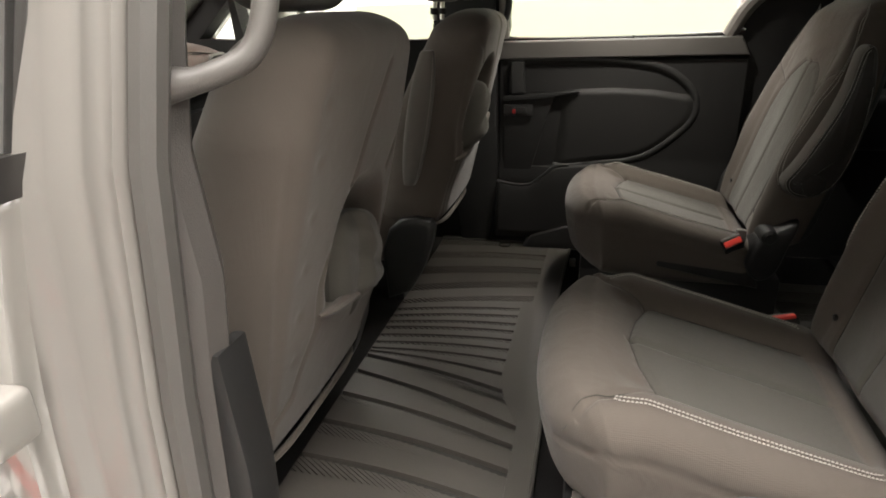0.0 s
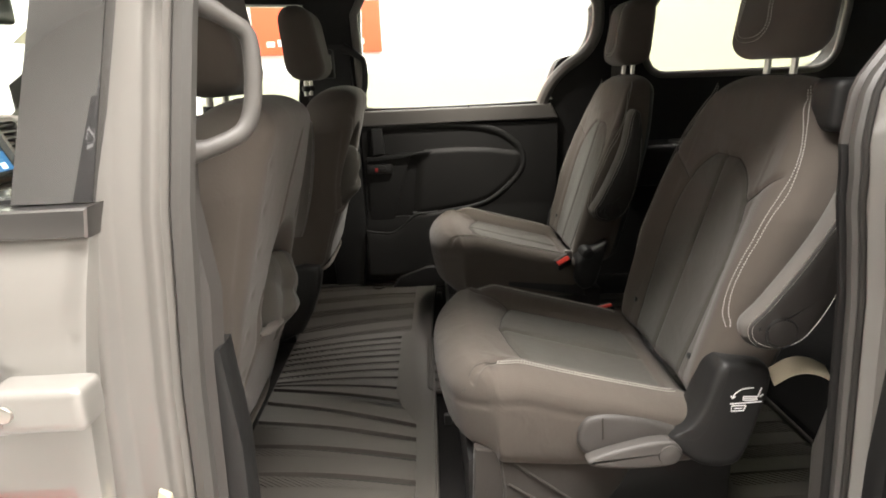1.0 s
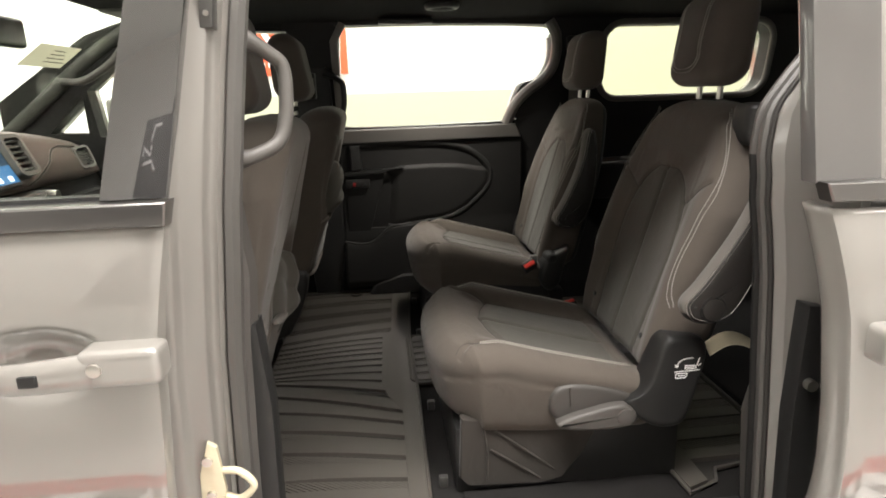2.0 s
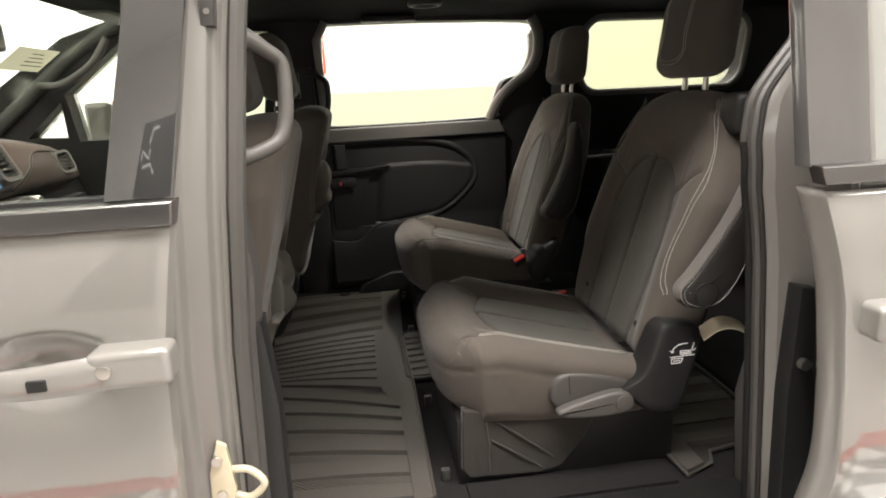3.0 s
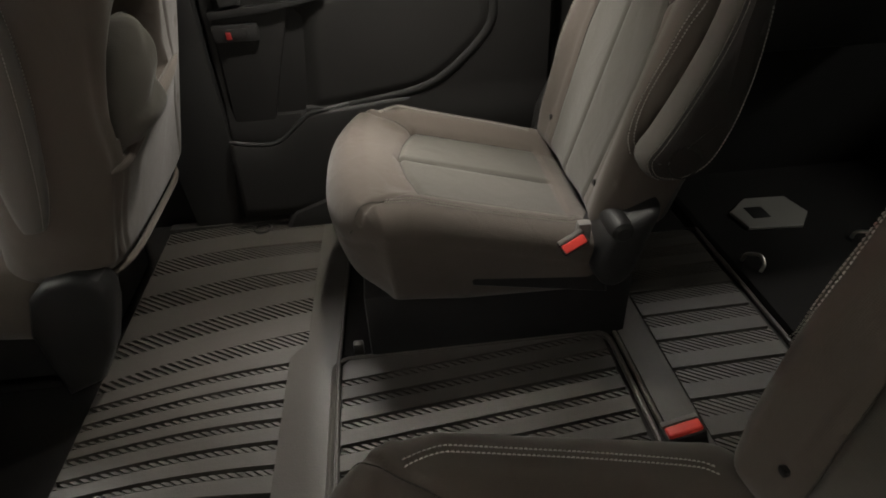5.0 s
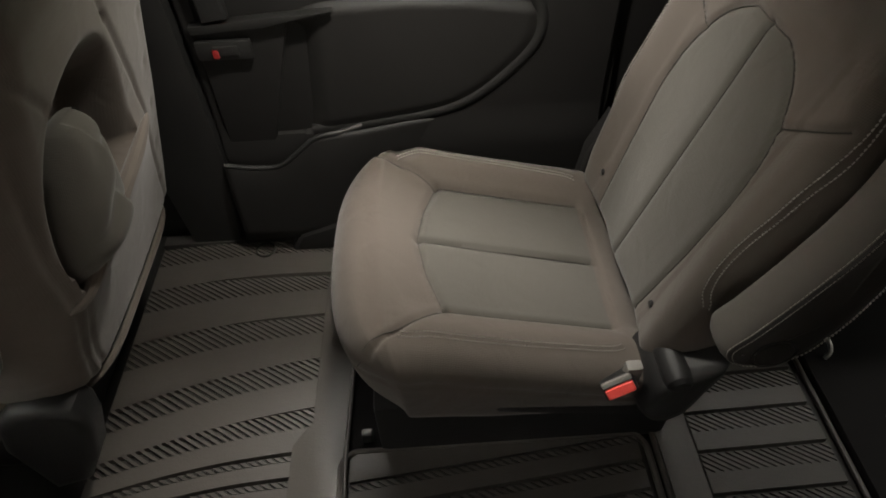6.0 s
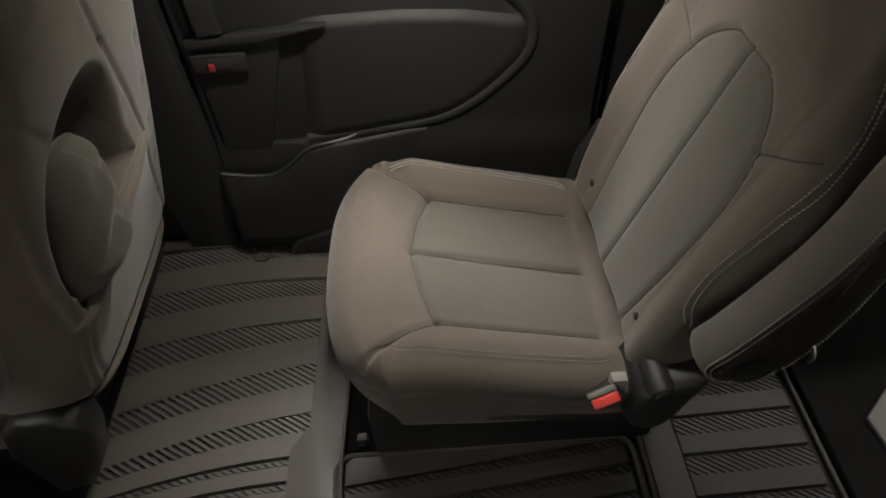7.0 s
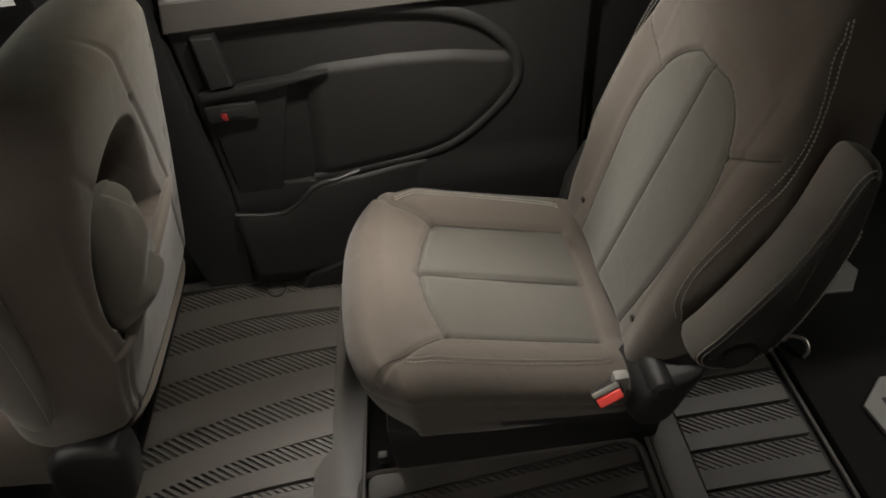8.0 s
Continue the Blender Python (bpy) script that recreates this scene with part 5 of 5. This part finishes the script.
def front_seat(label, x, y, sg, lift):
    ob = thing("front_seat", label, "car seat", "front seats", at=(x, y, Z0))
    x0 = x
    v, f = rounded(0.06, 0.238, 0.315, 0.055, 14, 110, 150)
    s = (v[:, 2] + 0.315) / 0.63
    z0 = 0.535 + lift
    z = z0 + s * (1.215 - z0)
    wide = np.interp(s, [0, 0.15, 0.5, 0.8, 0.95, 1], [0.236, 0.247, 0.246, 0.228, 0.198, 0.180]) / 0.238
    yy = v[:, 1] * wide
    z = z - 0.02 * (v[:, 1] / 0.238) ** 4 * s
    thick = np.interp(s, [0, 0.6, 1], [0.19, 0.19, 0.14])
    rear = smooth(0.02, 0.055, v[:, 0])
    own = sg * yy
    cu, cz = (0.083, 0.945) if lift > 0 else (0.050, 0.822)
    mouth = [(cu + a, cz + b) for a, b in curve_points([(-0.140, -0.040), (-0.09, -0.052), (0.0, -0.066), (0.06, -0.084), (0.112, -0.105)], 5)]
    arc = [(cu + a, cz + b) for a, b in curve_points([(0.112, -0.105), (0.122, -0.02), (0.110, 0.07), (0.072, 0.125), (0.008, 0.155), (-0.060, 0.158), (-0.112, 0.125), (-0.135, 0.055), (-0.140, -0.040)], 5)]
    scoop = inside(own, z, mouth + arc)
    dx = -0.074 * rear * scoop * smooth(0.0, 0.050, near_line(own, z, arc)) * smooth(0.0, 0.010, near_line(own, z, mouth))
    low = near_line(own, z, mouth)
    dx = dx + rear * 0.014 * np.exp(-(low / 0.07) ** 2) * ~scoop * smooth(cz + 0.02, cz - 0.07, z)
    for line in ([(0.25, cz + 0.29), (0.20, cz + 0.205), (0.145, cz + 0.135)], [(0.055, cz + 0.32), (0.0, cz + 0.225), (-0.035, cz + 0.145)], [(-0.035, cz + 0.150), (-0.10, cz + 0.02), (-0.15, cz - 0.17), (-0.19, 0.64)], [(cu + 0.112, cz - 0.105), (0.190, cz - 0.24), (0.165, 0.60)], [(0.205, 1.2), (0.215, 0.9), (0.20, 0.62)], [(-0.205, 1.2), (-0.215, 0.9), (-0.20, 0.62)]):
        dx = dx - 0.005 * rear * np.exp(-(near_line(own, z, line) / 0.0055) ** 2) * ~scoop
    for q in range(7):
        dx = dx - 0.0025 * rear * np.exp(-((own + 0.165) ** 2 + (z - 0.66 - 0.075 * q) ** 2) / 0.009 ** 2)
    x = front_back(z) - (0.06 - v[:, 0]) / 0.12 * thick + dx + 0.010 * rear * (1 - (yy / 0.238) ** 2)
    back = link("seat_back", np.stack([x, yy, z - Z0], 1), f, CLOTH, ob, "cloth seat back with a map pocket", None, 60)
    hem = curve_points([(cu - 0.175, cz - 0.030)] + mouth[::4] + [(cu + 0.135, cz - 0.112)], 4)
    lip = [(front_back(q) + 0.010 * (1 - (u / 0.238) ** 2) + 0.015 - (0.055 - math.sqrt(max(0.0, 0.055 ** 2 - max(0.0, abs(u) - 0.18) ** 2))), sg * u, q - Z0) for u, q in hem]
    pk = part("map_pocket", tube(lip, [0.002 + 0.0100 * math.sin(math.pi * k / (len(lip) - 1)) ** 0.6 for k in range(len(lip))], 10), CLOTH, back, "loose hem of the map pocket")
    part("bottom_hem", tube([(front_back(z0) + 0.008 - 0.05 * (abs(a) / 0.225) ** 6, a, z0 + 0.012 - Z0) for a in np.linspace(-0.21, 0.21, 25)], 0.006, 8), CLOTH, back)
    bv, bf = rounded(0.040, 0.086, 0.108, 0.038, 14, 36, 40)
    bu, bw = bv[:, 1] / 0.086, bv[:, 2] / 0.108
    squeeze = 1 - 0.22 * bw ** 2 - 0.10 * bw
    bz = bv[:, 2] * (1 - 0.10 * bu ** 2) + cz - 0.022
    turn_off = 0.020 * smooth(-0.05, 0.25, -bu + 0.25 * bw + 0.08 * np.sin(7 * bw))
    folds = 0.0035 * np.sin(9 * bw + 3 * bu) * np.exp(-((bu - 0.3) / 0.5) ** 2) + 0.003 * np.exp(-((bw - 0.25 + 0.5 * bu) / 0.10) ** 2)
    bx = front_back(bz) + (0.004 if lift > 0 else 0.002) + bv[:, 0] * (1.0 - 0.12 * bw) - 0.016 * bw - 0.040 * smooth(-0.20, -0.80, bw) - (turn_off + folds) * (bv[:, 0] > 0) + 0.008 * (1 - bu ** 2) * (bv[:, 0] > 0)
    link("folded_cloth", np.stack([bx, sg * (bv[:, 1] * squeeze * (0.86 if lift > 0 else 1.0) + cu + (0.022 if lift > 0 else -0.010) - 0.018 * bw), bz - Z0], 1), bf if sg > 0 else [q[::-1] for q in bf], CLOTH_IN, pk, "folded cloth stuffed in the pocket", None, 60)
    headrest(ob, -0.812 - 1.0 * x0, 1.328 + 0.2 * lift, -0.12, False, 0.122, 0.053, 0.112)
    cv, cf = rounded(0.26, 0.24, 0.09, 0.06, 20, 20, 10)
    link("seat_cushion", np.stack([0.9 * cv[:, 0] - 1.10, cv[:, 1], cv[:, 2] + 0.62 - Z0 - 0.1 * cv[:, 0]], 1), cf, CLOTH, ob, "", None, 60)
    part("seat_frame", boxed(-1.26, -0.92, -0.20, 0.20, 0.0, 0.17, 0.02), PLASTIC, ob, "black seat frame on floor rails")
    return ob


def front_arm(parent, y):
    """A front armrest folded up beside the seat back."""
    rings, slots, n = [], [], 24
    for s in np.linspace(0, 1, 30):
        end = math.sin(math.pi * min(1, max(0.0, 0.04 + 0.92 * s))) ** 0.35
        cx, cz = -0.845 + 0.062 * s, 0.775 + 0.345 * s
        rings.append([(cx + 0.032 * end * math.copysign(abs(math.cos(a)) ** 0.7, math.cos(a)), y + 0.030 * end * math.copysign(abs(math.sin(a)) ** 0.7, math.sin(a)), cz - Z0) for a in (2 * math.pi * k / n for k in range(n))])
    ob = loft(rings, [CLOTH_ARM], parent, "armrest", "folded-up armrest with a padded face", None, sharp=70)
    rows = [dashes([(r[2][0], r[2][1], r[2][2]) for r in rings], lambda p: np.array((1.0, 0.5, 0))), dashes([(r[-2][0], r[-2][1], r[-2][2]) for r in rings], lambda p: np.array((1.0, -0.5, 0)))]
    tagged(link("armrest_stitching", *join(rows), THREAD, ob, "white stitching"), kind="stuff")
    return ob


driver_seat = front_seat("taupe cloth driver seat with a stuffed map pocket", -0.035, -0.47, 1, 0.0)
passenger_seat = front_seat("taupe cloth front passenger seat with a stuffed map pocket", 0.0, 0.46, -1, 0.095)
for seat, sg in ((driver_seat, 1), (passenger_seat, -1)):
    part("side_cover", prism([(-0.93, 0.42 - Z0), (-0.86, 0.45 - Z0), (-0.82, 0.52 - Z0), (-0.792, 0.60 - Z0), (-0.784, 0.645 - Z0), (-0.794, 0.668 - Z0), (-0.833, 0.680 - Z0), (-0.88, 0.672 - Z0), (-0.915, 0.640 - Z0), (-0.94, 0.57 - Z0)], "y", sg * 0.235 - 0.03, sg * 0.235 + 0.03, 0.020, 5), PLASTIC, seat, "dark rounded recliner cover")
    front_arm(seat, sg * 0.262)
    part("seat_rail", boxed(-1.25, -0.90, sg * 0.18 - 0.02, sg * 0.18 + 0.02, 0.0, 0.04, 0.006), PLASTIC, seat)
part("floor_console", boxed(-1.60, -1.05, -0.14, 0.14, 0.388, 0.62, 0.03, 3), PLASTIC, van, "black floor console")


# ---- floor mats ----
RIBS = [(0.768, 0.758), (0.660, 0.634), (0.545, 0.494), (0.437, 0.345), (0.329, 0.238), (0.244, 0.180), (0.198, 0.140), (0.150, 0.102), (0.106, 0.069), (0.058, 0.026), (0.008, -0.012), (-0.047, -0.043), (-0.115, -0.058), (-0.188, -0.078), (-0.295, -0.150), (-0.355, -0.245), (-0.426, -0.348), (-0.516, -0.457), (-0.603, -0.583), (-0.690, -0.695)]


def rib_y(ends, u):
    """Where a rib lies at u (0 at its rear end, 1 at its front end): the ribs fan out from the middle and bow a little."""
    return ends[0] + (ends[1] - ends[0]) * u + 0.013 * math.sin(math.pi * u)


def strip(verts, faces, low, high, x0, x1, z0, z1, n=10, soft=0.0025):
    """A raised band between two lines, y = low(u) and y = high(u)."""
    b = len(verts)
    for k in range(n + 1):
        u = k / n
        x = x0 + (x1 - x0) * u
        a, c = low(u), high(u)
        e = min(soft, (c - a) * 0.2)
        verts += [(x, a, z0), (x, a + e, z1), (x, c - e, z1), (x, c, z0)]
    for k in range(n):
        q = b + 4 * k
        faces += [(q + i, q + 4 + i, q + 5 + i, q + 1 + i) for i in range(3)]
    faces += [(b, b + 1, b + 2, b + 3), (b + 4 * n + 3, b + 4 * n + 2, b + 4 * n + 1, b + 4 * n)]


def tray_edge(points, r, z, parent, name="rim"):
    return part(name, tube([(a, b, z) for a, b in points], r, 8, closed=True), RUBBER, parent, "raised rubber rim")


def mat(name, label, outline, x0, x1, ribs, fan, slab=0.62, at=0.389):
    """A rubber liner: a tray, smooth raised bands and hatched bands between them."""
    ob = thing(name, label, "floor mat", "floor liners", at=(0, 0, at))
    # same rubber as the bands; the recess's shade is coloured in
    part("tray", prism(outline, "z", 0.0, 0.003, 0.001), RUBBER_DARK, ob, "recessed tray of the liner, shade put into its colour")
    hv, hf, gv, gf = [], [], [], []
    for i in range(len(ribs) - 1):
        top, bot = ribs[i], ribs[i + 1]
        wide = fan(top, 0.0) - fan(bot, 0.0)
        slabs = slab if wide > 0.075 or slab < 0.56 else 0.74
        sv, sf = [], []
        strip(sv, sf, lambda u: fan(bot, u) + 0.0015, lambda u: fan(bot, u) + (fan(top, u) - fan(bot, u)) * slabs, x0, x1, 0.002, 0.0130)
        link("tread_band", sv, sf, RUBBER, ob)
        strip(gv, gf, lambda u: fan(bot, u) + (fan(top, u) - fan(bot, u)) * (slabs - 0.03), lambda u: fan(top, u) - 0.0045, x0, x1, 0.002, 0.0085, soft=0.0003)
        n = max(6, int(abs(x1 - x0) / 0.0150))
        for k in range(-3, n + 3):
            u = (k + 0.5) / n
            ya, yb = fan(bot, u) + (fan(top, u) - fan(bot, u)) * (slabs - 0.04), fan(top, u) - 0.0045
            x = x0 + (x1 - x0) * u
            sl = -1.5 * (yb - ya)
            b = len(hv)
            w = 0.0056
            lo, hi = min(x0, x1), max(x0, x1)
            quad = []
            for o in (-w, w):
                cut = sorted(((lo - x - o) / sl, (hi - x - o) / sl))
                quad.append((o, max(0.0, min(1.0, cut[0])), max(0.0, min(1.0, cut[1]))))
            if min(q[2] - q[1] for q in quad) < 0.03:
                continue
            (oa, a0, a1), (ob_, b0, b1) = quad
            for z, g in ((0.002, 1.0), (0.0130, 0.92)):
                hv += [(x + o * g + sl * s, ya + (yb - ya) * s, z) for o, s in ((oa, a0), (ob_, b0), (ob_, b1), (oa, a1))]
            hf += [tuple(b + q for q in face) for face in ((4, 5, 6, 7), (0, 1, 5, 4), (1, 2, 6, 5), (2, 3, 7, 6), (3, 0, 4, 7))]
    tagged(link("groove_floor", gv, gf, RUBBER_DARK, ob, "grooves between the ridges, shade put into their colour"), kind="stuff")
    tagged(link("hatching", hv, hf, RUBBER, ob, "fine slanting rubber ridges"), kind="stuff")
    return ob


front_mat = mat("second_row_mat", "ribbed taupe-black rubber floor liner in front of the captain chairs", [(-0.905, -0.70), (-0.452, -0.70), (-0.448, -0.10), (-0.45, 0.20), (-0.425, 0.770), (-0.905, 0.80)], -0.4900, -0.897, RIBS, rib_y)
part("rim", prism([(-0.489, -0.70), (-0.445, -0.70), (-0.440, -0.20), (-0.448, 0.22), (-0.42, 0.765), (-0.498, 0.765), (-0.508, 0.55), (-0.512, 0.30), (-0.545, 0.255), (-0.548, -0.125), (-0.530, -0.20), (-0.491, -0.29)], "z", 0.002, 0.0136, 0.002), RUBBER, front_mat, "smooth raised edge of the liner")
part("rim_line", tube([(-0.444, -0.70, 0.014), (-0.441, -0.2, 0.016), (-0.448, 0.22, 0.016), (-0.425, 0.75, 0.014)], 0.004), RUBBER, front_mat)
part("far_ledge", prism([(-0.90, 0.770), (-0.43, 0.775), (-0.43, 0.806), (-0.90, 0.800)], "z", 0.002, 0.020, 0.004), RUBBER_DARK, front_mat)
part("mat_anchor", tube([(-0.658 + 0.021 * math.cos(t), 0.742 + 0.021 * math.sin(t), 0.0165) for t in np.linspace(0, 6.283, 20, endpoint=False)], 0.003, closed=True), RUBBER_DARK, front_mat, "round anchor button")
bin_mat = mat("centre_mat", "small ribbed rubber liner between the captain chairs", roundrect(-0.458, 0.085, -0.135, 0.238, 0.03), -0.44, 0.068, [0.178, 0.130, 0.080, 0.030, -0.020, -0.070, -0.122], lambda y, u: y + (0.055 if y > -0.1 else 0.02) * u, 0.6, 0.391)
part("far_border", prism([(-0.440, 0.181), (0.066, 0.234), (0.050, 0.2345), (-0.425, 0.2345), (-0.440, 0.220)], "z", 0.002, 0.0125, 0.001), RUBBER, bin_mat)
tray_edge(roundrect(-0.456, 0.083, -0.133, 0.236, 0.03), 0.006, 0.010, bin_mat)
rear_mat = mat("third_row_mat", "ribbed rubber floor liner behind the captain chairs", [(0.098, 0.56), (0.10, -0.50), (0.115, -0.735), (0.19, -0.70), (0.21, -0.66), (0.42, -0.62), (0.42, 0.56)], 0.40, 0.169, [0.560, 0.494, 0.420, 0.345, 0.270, 0.197, 0.122, 0.048, -0.03, -0.11, -0.19, -0.27, -0.36, -0.45, -0.54, -0.62], lambda y, u: y - 0.005 * u, 0.55)
part("smooth_edge", prism([(0.104, 0.55), (0.106, -0.50), (0.120, -0.72), (0.172, -0.70), (0.170, -0.50), (0.165, 0.55)], "z", 0.002, 0.0125, 0.002), RUBBER, rear_mat, "smooth border of the liner")
tray_edge([(0.098, 0.56), (0.10, -0.50), (0.115, -0.735), (0.19, -0.70), (0.21, -0.66), (0.42, -0.62), (0.42, 0.56)], 0.005, 0.009, rear_mat)

# ---- rear floor ----
part("rear_floor_panel", boxed(0.43, 1.50, -0.78, 0.80, 0.388, 0.412, 0.008), CARPET, van, "black carpeted lid over the folded third row")
part("step_trim", boxed(-0.37, 0.09, -0.742, -0.655, 0.388, 0.396, 0.004, 2), CARPET, van, "dark carpeted floor edge")
for y in (0.565, 0.21):
    bz = thing("floor_bezel", "grey plastic pull bezel set in the rear carpet", "floor bezel", "rear floor pulls", at=(0.60, y, 0.412))
    bz_pts = [(-0.085, 0.02), (-0.075, -0.055), (0.055, -0.065), (0.10, -0.01), (0.085, 0.07), (-0.02, 0.075)]
    part("plate", prism(bz_pts, "z", 0.0, 0.010, 0.004, 3), GREY_PLASTIC, bz)
    part("slot", boxed(-0.045, 0.0, -0.02, 0.03, 0.008, 0.0115, 0.002), PLASTIC, bz)
for x, y in ((0.462, 0.379), (0.75, 0.42)):
    lp = thing("tie_down_loop", "bright steel tie-down loop on the rear carpet", "tie-down", "rear tie-downs", at=(x, y, 0.412))
    part("loop", tube(curve_points([(-0.012, 0.022, 0.0), (-0.006, 0.02, 0.018), (0.012, 0.0, 0.026), (0.012, -0.02, 0.016), (0.006, -0.024, 0.0)], 5), 0.004), STEEL, lp)
